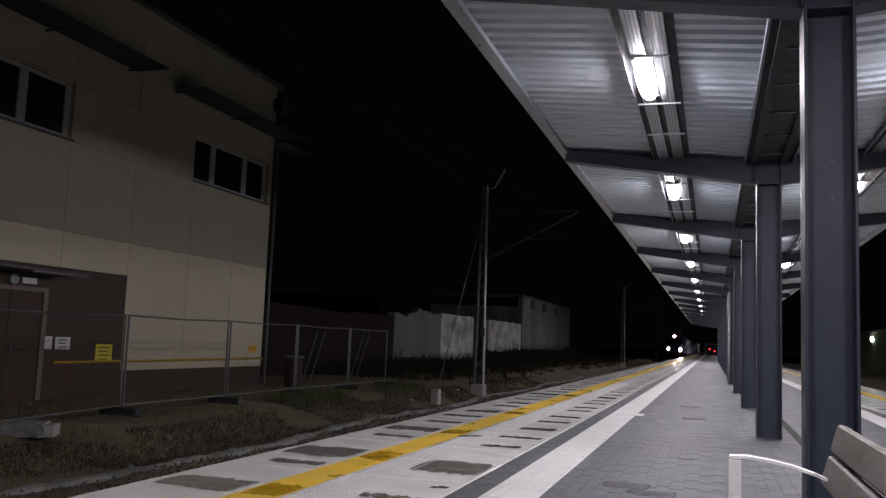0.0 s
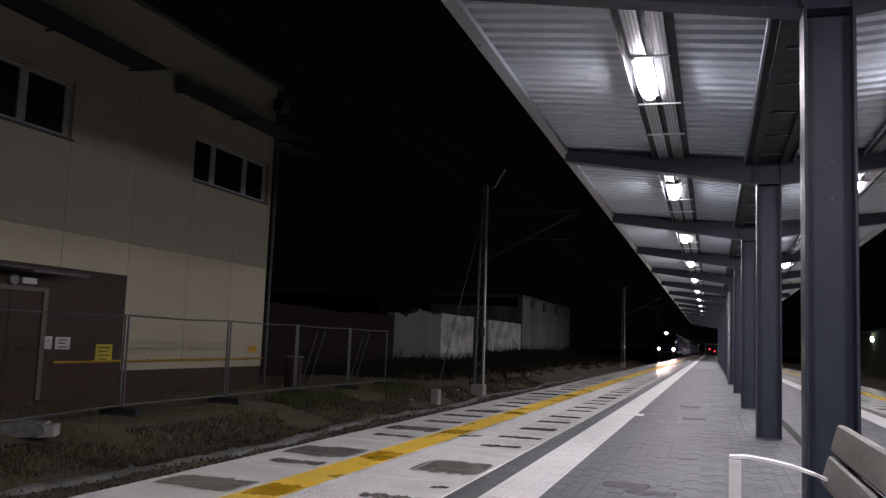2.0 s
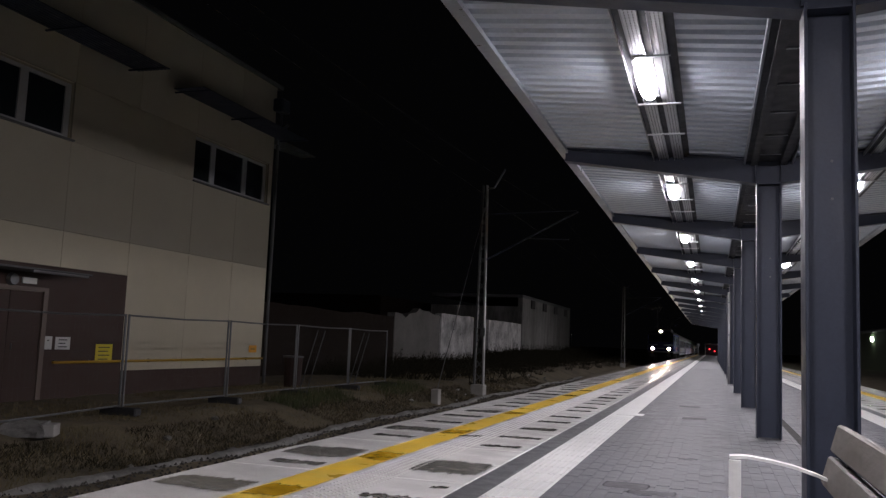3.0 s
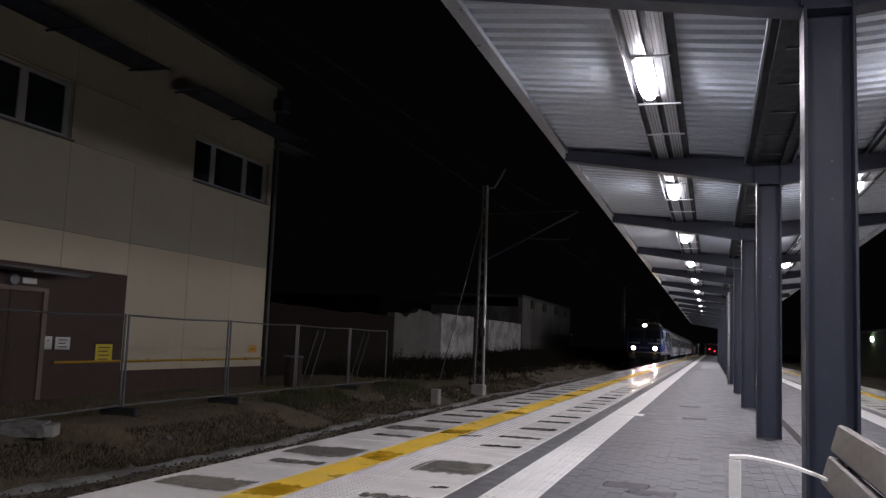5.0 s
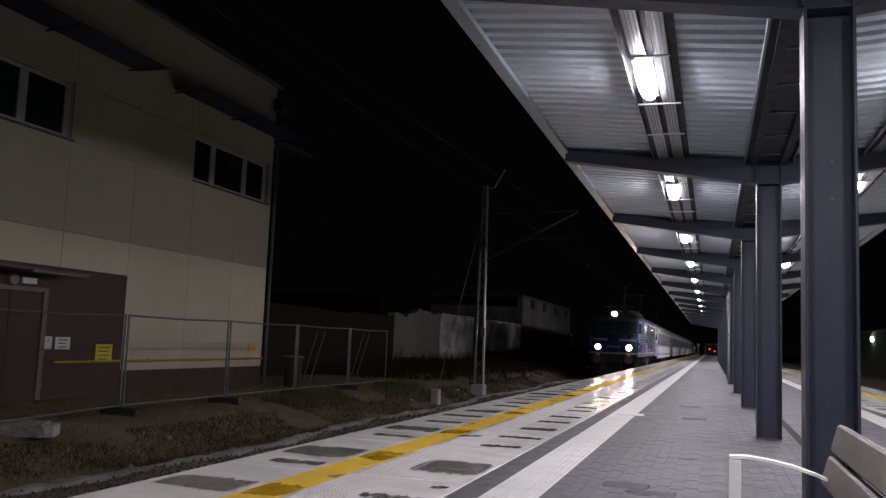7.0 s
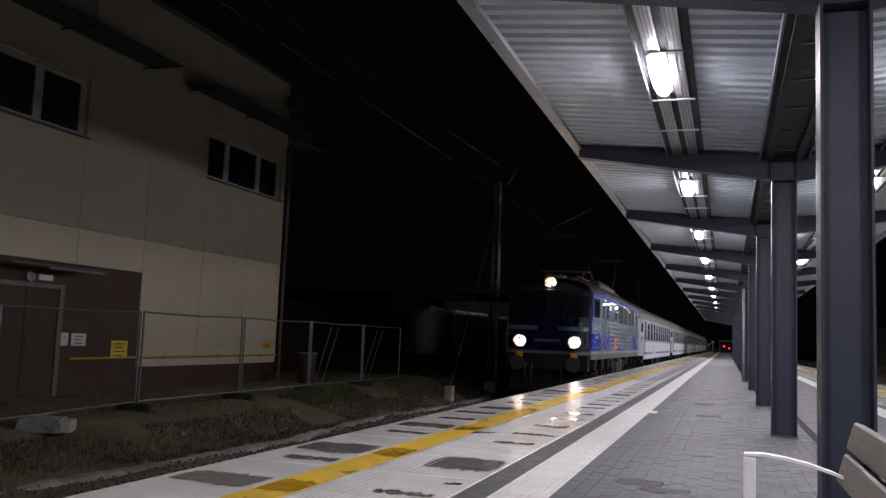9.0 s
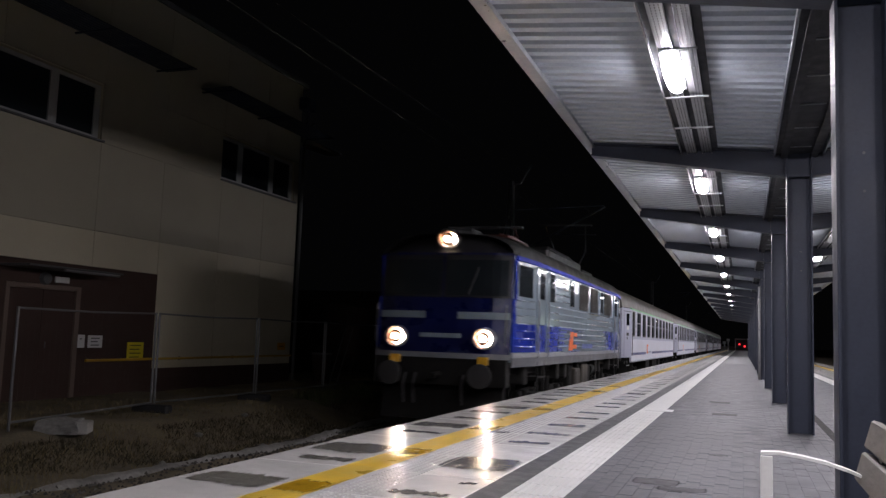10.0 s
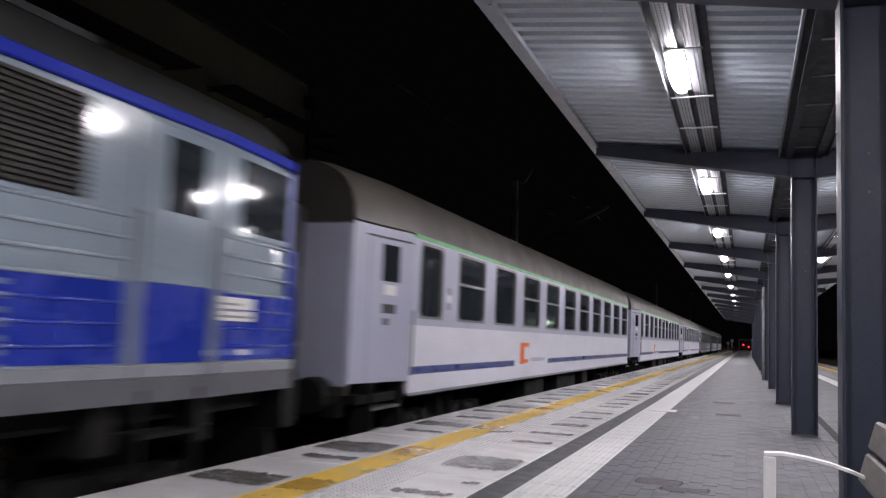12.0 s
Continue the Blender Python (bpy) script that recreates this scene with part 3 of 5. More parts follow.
def build_canopy():
    ya, yb = COL_Y + BAY * K0 - 1.5, COL_Y + BAY * K1 + 1.5
    pitch = 0.21
    n = int((yb - ya) / pitch)
    can = thing("canopy_roof", "butterfly canopy of galvanised trapezoidal sheets with zinc edge trim", "canopy roof", kind="structure")
    for s in (-1, 1):
        xi, xo = CX + s * 0.27, CX + s * (CX - TIP - 0.065)
        rows = []
        for i in range(n):
            y = ya + pitch * i
            for dy, up in ((0, 0), (0.10, 0), (0.125, 0.04), (0.185, 0.04)):
                rows.append([(x, y + dy, roof_z(x) + up) for x in (xi, xo + s * 0.065)])
        bm = B()
        sheet(bm, rows if s > 0 else [r[::-1] for r in rows])
        part("roof_sheet", bm, M["sheet"], can, "ribbed galvanised sheet")
        # unseen top cover, added to keep light from leaking through the ribs
        bm = B()
        prism(bm, [(xi, roof_z(xi) + 0.05), (xo, roof_z(xo) + 0.05), (xo, roof_z(xo) + 0.09), (xi, roof_z(xi) + 0.09)], "y", ya, yb)
        part("roof_deck", bm, M["dgrey"], can, "unseen cover over the sheets, added against light leaks")
        # outer trim: an angle along the edge
        bm = B()
        z = roof_z(xo)
        a, b = sorted((xo - s * 0.10, xo + s * 0.012))
        box(bm, a, b, ya, yb, z - 0.055, z - 0.004)
        part("edge_flange", bm, M["zinc"], can)
        bm = B()
        a, b = sorted((xo + s * 0.002, xo + s * 0.016))
        box(bm, a, b, ya, yb, z - 0.056, z + 0.07)
        part("edge_trim", bm, M["zinc"], can)
        # inner purlin with its pale edge
        bm = B()
        a, b = sorted((xi, xi + s * 0.02))
        box(bm, a, b, ya, yb, roof_z(xi) - 0.07, roof_z(xi) - 0.004)
        part("purlin", bm, M["zinc"], can)
    bm = B()
    box(bm, CX - 0.26, CX + 0.26, ya, yb, 3.40, 3.44)
    part("gutter_lining", bm, M["soffit"], can, "dark gutter lining over the columns")
    for s in (-1, 1):
        bm = B()
        a, b = sorted((CX + s * 0.13, CX + s * 0.21))
        box(bm, a, b, ya, yb, 3.345, 3.36)
        box(bm, (a + b) / 2 - 0.004, (a + b) / 2 + 0.004, ya, yb, 3.36, 3.399)
        part("gutter_beam", bm, M["soffit"], can, "dark steel gutter beam")
    for i in range(int((yb - ya) / 0.95)):
        bm = B()
        box(bm, CX - 0.12, CX + 0.12, ya + 0.95 * i, ya + 0.95 * i + 0.016, 3.388, 3.399)
        part("gutter_joint", bm, M["tray"], can)
    # cable trays carrying the luminaires
    for lx in (LAMP_X, 2 * CX - LAMP_X):
        tr = thing("cable_tray", "galvanised twin cable tray hung under the canopy", "cable tray", "cable trays", pose(lx + 0.066, 0, 0))
        z = roof_z(lx) - 0.028
        bm = B()
        box(bm, -0.225, 0.225, ya + 0.3, yb - 0.3, z - 0.006, z)
        part("backing", bm, M["soffit"], tr, "dark tray backing")
        for dx in (-0.225,):
            bm = B()
            box(bm, dx, dx + 0.008, ya + 0.3, yb - 0.3, z - 0.05, z - 0.0065)
            part("lip", bm, M["tray"], tr)
        for dx in (-0.092, 0.092):
            bm = B()
            z = roof_z(lx) - 0.042
            box(bm, dx - 0.06, dx + 0.06, ya + 0.3, yb - 0.3, z - 0.012, z)
            box(bm, dx - 0.06, dx - 0.054, ya + 0.3, yb - 0.3, z - 0.03, z - 0.012)
            box(bm, dx + 0.054, dx + 0.06, ya + 0.3, yb - 0.3, z - 0.03, z - 0.012)
            part("rail", bm, M["tray"], tr)
        # punched slots in both rails
        bm = B()
        for dx in (-0.122, -0.092, -0.062, 0.062, 0.092, 0.122):
            for k in range(300):
                y = 3.5 + 0.055 * k
                box(bm, dx - 0.004, dx + 0.004, y, y + 0.025, z - 0.0155, z - 0.0125)
        tagged(part("perforation", bm, M["dark"], tr), kind="stuff")
        for k in range(K0, K1 + 1):
            for o in (0.85, 2.1):
                y = LAMP_Y + BAY * k + o
                bm = B()
                box(bm, -0.205, 0.205, y, y + 0.03, z - 0.045, z - 0.031)
                part("hanger", bm, M["tray"], tr)


def build_lamp(x, y):
    z = 3.405
    l = thing("platform_luminaire", "long lit platform luminaire with frosted diffuser under the canopy", "lamp", "canopy luminaires", pose(x, y, z))
    s = -1 if x < CX else 1
    bm = B()
    n, seg = 12, []
    for t in (-0.57, -0.56, -0.52, -0.42, -0.23, 0.0, 0.23, 0.42, 0.52, 0.56, 0.57):
        r = max(0.12, (1 - (abs(t) / 0.58) ** 2.6) ** 0.5)
        seg.append([(0.084 * r * math.cos(2 * math.pi * i / n), t, (0.055 if i > 6 else 0.018) * r * math.sin(2 * math.pi * i / n)) for i in range(n + 1)])
    sheet(bm, seg)
    bmesh.ops.remove_doubles(bm, verts=bm.verts[:], dist=1e-5)
    bmesh.ops.holes_fill(bm, edges=bm.edges[:], sides=0)
    bmesh.ops.recalc_face_normals(bm, faces=bm.faces[:])
    part("diffuser", bm, M["lamp"], l, "glowing white diffuser", smooth=True)
    bm = B()
    box(bm, -0.085, 0.085, -0.56, 0.56, 0.0185, 0.023, 0.002)
    part("housing", bm, M["tray"], l)
    bm = B()
    box(bm, 0.10, 0.16, -0.60, 0.60, 0.006, 0.018)
    part("reflector", bm, M["tray"], l)
    bm = B()
    box(bm, -0.06, 0.24, -0.66, -0.635, 0.0, 0.012)
    part("bracket", bm, M["tray"], l)
    return l


# ---------------------------------------------------------------- station building
def build_building():
    h = thing("station_building", "two-storey cream panelled station building with a brown ground-floor bay", "building")
    yb, ya = 22.95, -6.0
    zt = 8.62
    win = [(18.85, 22.72, 4.93, 6.12), (11.2, 14.38, 4.93, 6.12), (3.6, 7.4, 4.93, 6.12)]
    # wall core behind the panels, in strips round the openings
    bm = B()
    x0, x1 = WALL_X - 9.0, WALL_X - 0.05
    box(bm, x0, x1, ya, yb, GROUND - 0.4, 4.9)
    box(bm, x0, x1, ya, yb, 6.15, zt)
    ys = [ya] + [v for w in reversed(win) for v in (w[0], w[1])] + [yb]
    for a, b in zip(ys[::2], ys[1::2]):
        box(bm, x1 - 0.3, x1, a, b, 4.9, 6.15)
    box(bm, x0, x1 - 2.5, ya, yb, 4.9, 6.15)
    part("wall", bm, M["cream"], h)
    # cream panels: rows and columns with open joints
    joints = [ya, -2.2, 0.1, 2.4, 4.8, 7.1, 9.4, 11.7, 14.4, 16.53, 18.9, 21.0, yb]
    for a, b in zip(joints, joints[1:]):
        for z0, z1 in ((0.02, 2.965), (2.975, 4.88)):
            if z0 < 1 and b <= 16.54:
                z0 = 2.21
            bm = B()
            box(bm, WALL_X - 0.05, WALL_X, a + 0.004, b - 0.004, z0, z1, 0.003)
            # lowest row in the paler cream, the rows above in the darker one
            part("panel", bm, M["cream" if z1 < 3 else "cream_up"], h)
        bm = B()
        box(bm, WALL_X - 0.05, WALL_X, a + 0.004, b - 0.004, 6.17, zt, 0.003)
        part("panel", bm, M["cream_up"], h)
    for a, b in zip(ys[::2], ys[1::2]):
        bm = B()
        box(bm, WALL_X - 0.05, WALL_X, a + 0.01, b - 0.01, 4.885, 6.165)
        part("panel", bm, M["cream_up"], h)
    # brown ground-floor bay and plinth
    bm = B()
    box(bm, WALL_X - 0.05, WALL_X + 0.012, 14.13, 16.53, GROUND - 0.3, 2.205)
    box(bm, WALL_X - 0.05, WALL_X + 0.012, ya, 12.2, GROUND - 0.3, 2.205)
    box(bm, WALL_X - 0.05, WALL_X + 0.012, 12.2, 14.13, 1.75, 2.205)
    part("brown_bay", bm, M["brown"], h, "brown clad ground-floor bay")
    bm = B()
    box(bm, WALL_X - 0.05, WALL_X + 0.008, 16.54, yb, GROUND - 0.4, 0.015)
    part("plinth", bm, M["brown"], h)
    # roof and far corner downpipe
    bm = B()
    box(bm, x0 - 0.1, WALL_X + 0.06, ya, yb + 0.3, zt, zt + 0.12)
    part("roof", bm, M["dgrey"], h)
    bm = B()
    tube(bm, [(WALL_X + 0.06, yb + 0.13, -0.5), (WALL_X + 0.06, yb + 0.13, 7.2), (WALL_X + 0.3, yb + 0.28, 7.5)], 0.05, 8)
    part("downpipe", bm, M["dgrey"], h)
    # windows
    for a, b, z0, z1 in win:
        w = thing("window", "", "")
        w.parent = h
        n = 3 if b - a > 3.5 else 2
        widths = [a, a + 1.0, b - 1.22, b] if n == 3 else [a, b - 1.30, b]
        bm = B()
        X = WALL_X - 0.10
        box(bm, X - 0.06, X, a, b, z0, z0 + 0.08)
        box(bm, X - 0.06, X, a, b, z1 - 0.08, z1)
        for i, y in enumerate(widths):
            wd = 0.06 if i == 0 else (0.16 if i == n else 0.11)
            box(bm, X - 0.06, X + 0.002, max(a, y - wd), min(b, y + wd), z0 + 0.081, z1 - 0.081)
        part("frame", bm, M["white"], w)
        for i in range(n):
            bm = B()
            box(bm, X - 0.05, X - 0.03, widths[i] + 0.05, widths[i + 1] - 0.05, z0 + 0.06, z1 - 0.06)
            part("pane", bm, M["glass"], w)
        bm = B()
        box(bm, WALL_X - 0.14, WALL_X + 0.06, a - 0.03, b + 0.06, z0 - 0.045, z0 - 0.005, 0.006)
        part("sill", bm, M["dgrey"], w, "dark sheet window sill")
    # sunshade grilles on brackets above the windows
    for a, b in ((17.6, 23.3), (10.6, 16.2), (3.0, 8.4)):
        g = thing("sunshade", "", "")
        g.parent = h
        for k in range(9):
            x = WALL_X + 0.12 + 0.10 * k
            bm = B()
            box(bm, x, x + 0.07, a, b, 6.98, 7.0)
            part("slat", bm, M["steel"], g)
        for y in (a + 0.2, (a + b) / 2, b - 0.2):
            bm = B()
            prism(bm, [(WALL_X, 6.94), (WALL_X + 0.99, 6.955), (WALL_X + 0.99, 6.975), (WALL_X, 6.975)], "y", y, y + 0.04)
            part("bracket", bm, M["steel"], g)
    # ground-floor door with frame, and a slim lit-off canopy over it
    d = thing("door", "", "")
    d.parent = h
    bm = B()
    box(bm, WALL_X - 0.06, WALL_X + 0.02, 14.0, 14.125, GROUND, 1.745)
    box(bm, WALL_X - 0.06, WALL_X + 0.02, 12.205, 12.3, GROUND, 1.745)
    box(bm, WALL_X - 0.06, WALL_X + 0.02, 12.301, 13.999, 1.66, 1.745)
    part("frame", bm, M["brown2"], d, "grey-brown steel door frame")
    for a, b in ((12.302, 13.14), (13.15, 13.998)):
        bm = B()
        box(bm, WALL_X - 0.055, WALL_X - 0.01, a, b, GROUND, 1.655, 0.004)
        part("leaf", bm, M["brown"], d)
    bm = B()
    rod(bm, (WALL_X + 0.02, 13.25, 0.50), (WALL_X + 0.02, 13.25, 0.62), 0.012)
    part("handle", bm, M["galv"], d)
    bm = B()
    box(bm, WALL_X + 0.02, WALL_X + 0.75, 12.0, 14.5, 2.03, 2.07, 0.005)
    part("door_canopy", bm, M["dgrey"], h, "slim sheet canopy over the door")
    bm = B()
    rod(bm, (WALL_X + 0.72, 12.9, 2.01), (WALL_X + 0.72, 14.4, 2.01), 0.03)
    part("canopy_tube", bm, M["tray"], h, "bright metal tube under the door canopy")
    bm = B()
    rod(bm, (WALL_X + 0.012, 13.12, 1.86), (WALL_X + 0.10, 13.12, 1.86), 0.13, 16, 0.11)
    part("round_fitting", bm, M["galv"], h, "unlit round wall lamp")
    bm = B()
    box(bm, WALL_X + 0.013, WALL_X + 0.05, 13.38, 13.75, 1.80, 1.92, 0.006)
    part("plate", bm, M["paper"], h)
    # yellow pipe along the foot of the wall
    bm = B()
    rod(bm, (WALL_X + 0.06, 14.35, 0.235), (WALL_X + 0.06, 22.9, 0.25), 0.028)
    part("gas_pipe", bm, M["pipe"], h, "yellow pipe along the wall")
    for y in (14.4, 15.4, 17.5, 19.8, 22.0):
        bm = B()
        box(bm, WALL_X + 0.013, WALL_X + 0.06, y, y + 0.03, 0.20, 0.28)
        part("pipe_clip", bm, M["galv"], h)
    # floodlight on an arm at the far corner
    f = thing("floodlight", "", "")
    f.parent = h
    bm = B()
    tube(bm, [(WALL_X, 22.8, 7.35), (WALL_X + 0.3, 22.8, 7.4), (WALL_X + 0.35, 22.7, 7.75)], 0.04)
    part("arm", bm, M["steel"], f)
    bm = B()
    box(bm, WALL_X + 0.15, WALL_X + 0.5, 22.45, 22.95, 7.75, 8.15, 0.04)
    part("head", bm, M["steel"], f)
    # slim shelf jutting from the far corner
    bm = B()
    prism(bm, [(22.97, 6.83), (25.6, 6.98), (25.6, 7.03), (22.97, 7.03)], "x", WALL_X - 0.4, WALL_X + 0.1)
    part("corner_shelf", bm, M["galv"], h)


M["brown2"] = mat("grey_brown_frame", (0.16, 0.12, 0.10), 0.5, var=0.1)


def build_notices():
    def notice(name, y0, y1, z0, z1, material, label, bars):
        n = thing(name, label, "notice")
        bm = B()
        box(bm, WALL_X + 0.014, WALL_X + 0.018, y0, y1, z0, z1)
        part("sheet", bm, material, n)
        for k in range(bars):
            z = z1 - (z1 - z0) * (k + 0.8) / (bars + 0.6)
            bm = B()
            box(bm, WALL_X + 0.019, WALL_X + 0.021, y0 + 0.09, y1 - 0.09 - 0.05 * (k % 2), z - 0.012, z + 0.008)
            part("line", bm, M["dark"], n)
    notice("yellow_notice", 15.65, 16.2, 0.22, 0.62, M["ysign"], "yellow printed notice fixed to the brown wall", 4)
    notice("white_notice", 14.42, 14.85, 0.50, 0.76, M["paper"], "white paper notice on the brown wall", 3)
    notice("torn_notice", 14.10, 14.33, 0.50, 0.77, M["paper"], "torn white paper stuck to the door frame", 2)
    notice("orange_notice", 22.18, 22.62, 0.42, 0.63, M["osign"], "small orange plate on the cream wall", 1)


def build_fence():
    posts = [(-9.5, 9.15), (-9.9, 12.72), (-9.9, 16.1), (-9.95, 19.36), (-9.98, 22.7), (-9.98, 25.7)]
    for i, (a, b) in enumerate(zip(posts, posts[1:])):
        za, zb = ground_z(*a) + 0.04, ground_z(*b) + 0.04
        f = thing("temporary_fence", "galvanised temporary mesh fence panel on block feet", "fence", "temporary fence panels")
        p, q = Vector((*a, za)), Vector((*b, zb))
        d = (q - p).normalized() * 0.05
        p, q = p + d, q - d
        for s, e in ((p, p + Vector((0, 0, 1.72))), (q, q + Vector((0, 0, 1.72)))):
            part("upright", rod(B(), s, e, 0.021), M["galv"], f)
        sag = Vector((0, 0, -0.02))
        top = Vector((0, 0, 1.70))
        part("top_rail", tube(B(), [p + top, (p + q) / 2 + top + sag, q + top], 0.018), M["galv"], f)
        part("bottom_rail", rod(B(), p + Vector((0, 0, 0.12)), q + Vector((0, 0, 0.12)), 0.018), M["galv"], f)
        bm = B()
        n = int((q - p).length / 0.12)
        for k in range(1, n):
            c = p.lerp(q, k / n)
            rod(bm, c + Vector((0, 0, 0.12)), c + Vector((0, 0, 1.69)), 0.0003, 3)
        for k in range(1, 7):
            rod(bm, p + Vector((0, 0, 0.12 + 0.225 * k)), q + Vector((0, 0, 0.12 + 0.225 * k)), 0.0003, 3)
        tagged(part("wire_mesh", bm, M["galv"], f), kind="stuff")
        foot = part("block_foot", box(B(), -0.35, 0.35, -0.11, 0.11, -0.02, 0.13, 0.03), M["rubber"], f, "dark block foot")
        foot.matrix_basis = pose(*b, ground_z(*b), 0, 0, 8)
        if i in (3, 4):
            for k in (0.38, 0.52):
                c = p.lerp(q, k)
                part("prop", rod(B(), c + Vector((-0.04, 0, 1.6)), c + Vector((-0.42, -0.15, 0)), 0.013), M["dgrey"], f)


def build_masts():
    def mast(y):
        m = thing("catenary_mast", "grey steel catenary mast on a concrete footing beside the track", "catenary mast", "catenary masts", pose(-8.15, y, 0))
        for s, r in ((-1, "rear_channel"), (1, "front_channel")):
            bm = B()
            prism(bm, [(s * 0.20, -0.9), (s * 0.20 - s * 0.05, -0.9), (s * 0.10 - s * 0.05, 6.85), (s * 0.10, 6.85)], "y", -0.10, 0.10)
            part("channel", bm, M["mastg"] if s > 0 else M["dgrey"], m)
        bm = B()
        for k in range(15):
            z = -0.5 + 0.48 * k
            w = 0.17 - 0.09 * (z + 0.5) / 7.4
            rod(bm, (-w, 0, z), (w, 0, z + 0.4), 0.018, 5)
            rod(bm, (w, 0, z), (-w, 0, z + 0.4), 0.018, 5)
        part("lattice", bm, M["dgrey"], m)
        part("footing", box(B(), -0.24, 0.24, -0.24, 0.24, -1.3, -0.56, 0.03), M["mastc"], m)
        bm = B()
        tube(bm, [(0.05, 0, 6.72), (0.35, 0, 6.75), (0.75, 0, 7.45)], 0.03)
        part("top_arm", bm, M["galv"], m)
        bm = B()
        rod(bm, (0.15, 0, 4.05), (3.5, 0, 5.82), 0.032)
        part("cantilever", bm, M["steel"], m)
        bm = B()
        rod(bm, (0.1, 0, 5.75), (3.45, 0, 5.86), 0.014)
        rod(bm, (1.6, 0, 4.85), (3.2, 0, 4.80), 0.018)
        part("stay", bm, M["steel"], m)
        part("number_plate", box(B(), 0.02, 0.20, -0.118, -0.105, 1.2, 1.5), M["galv"], m)
    for y in (30.4, 83.5, 136.0):
        mast(y)
    a = thing("stay_anchor", "pale concrete anchor block with a steel stay wire to the mast", "anchor", at=pose(-8.1, 25.2, 0))
    part("block", box(B(), -0.12, 0.12, -0.15, 0.15, -1.2, -0.5, 0.02), M["mastc"], a)
    part("stay_wire", rod(B(), (0, 0.1, -0.52), (0.0, 5.1, 6.0), 0.012, 5), M["galv"], a)
    for ax in (AXIS,):
        for z, r, sag in ((4.62, 0.0035, 0.0), (5.85, 0.003, 0.9)):
            bm = B()
            pts = []
            for i in range(80):
                y = -22.7 + 53.1 * 4 * i / 79
                f = ((y + 22.7) % 53.1) / 53.1
                pts.append((ax + 0.0, y, z - 4 * sag * f * (1 - f)))
            ob = part("contact_wire", tube(bm, pts, r, 4), M["grime"])
            tagged(ob, "thin overhead wire above the track", "overhead wire", "overhead wires")


def build_ruins():
    x = -15.0
    def wall(y0, y1, z1, material, name, label, rough=0.25, z0=-0.7, thick=0.4, xo=0.0):
        n = max(4, int((y1 - y0) / 0.5))
        bm = B()
        pts = [(y0, z0)] + [(y1, z0)] + [(y1 - (y1 - y0) * i / n, z1 + rough * (noise.noise(Vector((i * 0.23, y0, 2))) + 0.4 * noise.noise(Vector((i * 0.9, y0, 5))))) for i in range(n + 1)]
        prism(bm, pts, "x", x + xo - thick, x + xo)
        ob = part(name, bm, material)
        tagged(ob, label, "wall")
    wall(25.5, 39.4, 2.05, M["brick"], "ruined_wall", "dark crumbling brick wall behind the fence", 0.1)
    wall(39.5, 46.9, 2.45, M["oldwall"], "ruined_wall", "grey rendered ruined wall with a broken top", 0.4)
    wall(47.0, 54.0, 2.55, M["whitewall"], "whitewashed_wall", "whitewashed wall with dark scrawls and stains", 0.08, xo=0.05)
    wall(58.0, 68.6, 2.55, M["whitewall"], "whitewashed_wall", "whitewashed wall with dark scrawls and stains", 0.1, xo=0.05)
    wall(54.0, 58.0, 1.9, M["brick"], "ruined_wall", "dark crumbling brick wall behind the fence", 0.3, xo=-0.6)
    s = thing("derelict_shed", "derelict grey rendered shed with small high windows", "shed")
    bm = B()
    box(bm, x - 8, x, 69.2, 94.0, -0.8, 4.0)
    part("wall", bm, M["shedwall"], s)
    bm = B()
    box(bm, x - 8, x, 69.2, 94.0, 4.75, 5.0)
    part("roof", bm, M["dgrey"], s)
    ys = [69.2, 72.5, 74.5, 78.0, 80.0, 84.0, 86.0, 90.0, 92.0, 94.0]
    for i, (a, b) in enumerate(zip(ys, ys[1:])):
        if i % 2 == 0:
            part("pier", box(B(), x - 0.4, x, a, b, 4.001, 4.749), M["shedwall"], s)
        else:
            part("window", box(B(), x - 0.35, x - 0.3, a, b, 4.001, 4.749), M["glass"], s)
    # painted scrawls
    rng = random.Random(8)
    for y0, y1 in ((48.0, 53.2), (58.6, 67.5)):
        for _ in range(12):
            y = rng.uniform(y0, y1 - 0.8)
            z = rng.uniform(0.5, 1.9)
            pts = [(x + 0.056, y + 0.14 * k, z + 0.35 * math.sin(k * 1.7 + y)) for k in range(6)]
            bm = B()
            for p, q in zip(pts, pts[1:]):
                sheet(bm, [[p, (p[0], p[1], p[2] + 0.05)], [q, (q[0], q[1], q[2] + 0.05)]])
            ob = part("painted_scrawl", bm, M["dark"])
            tagged(ob, "dark painted scrawl on the whitewashed wall", "graffiti", "graffiti")
    # distant block behind
    bm = B()
    box(bm, -40, -24, 60, 72, -1, 4.2)
    ob = part("distant_shed", bm, M["brick"])
    tagged(ob, "dark low shed behind the ruined walls", "shed")


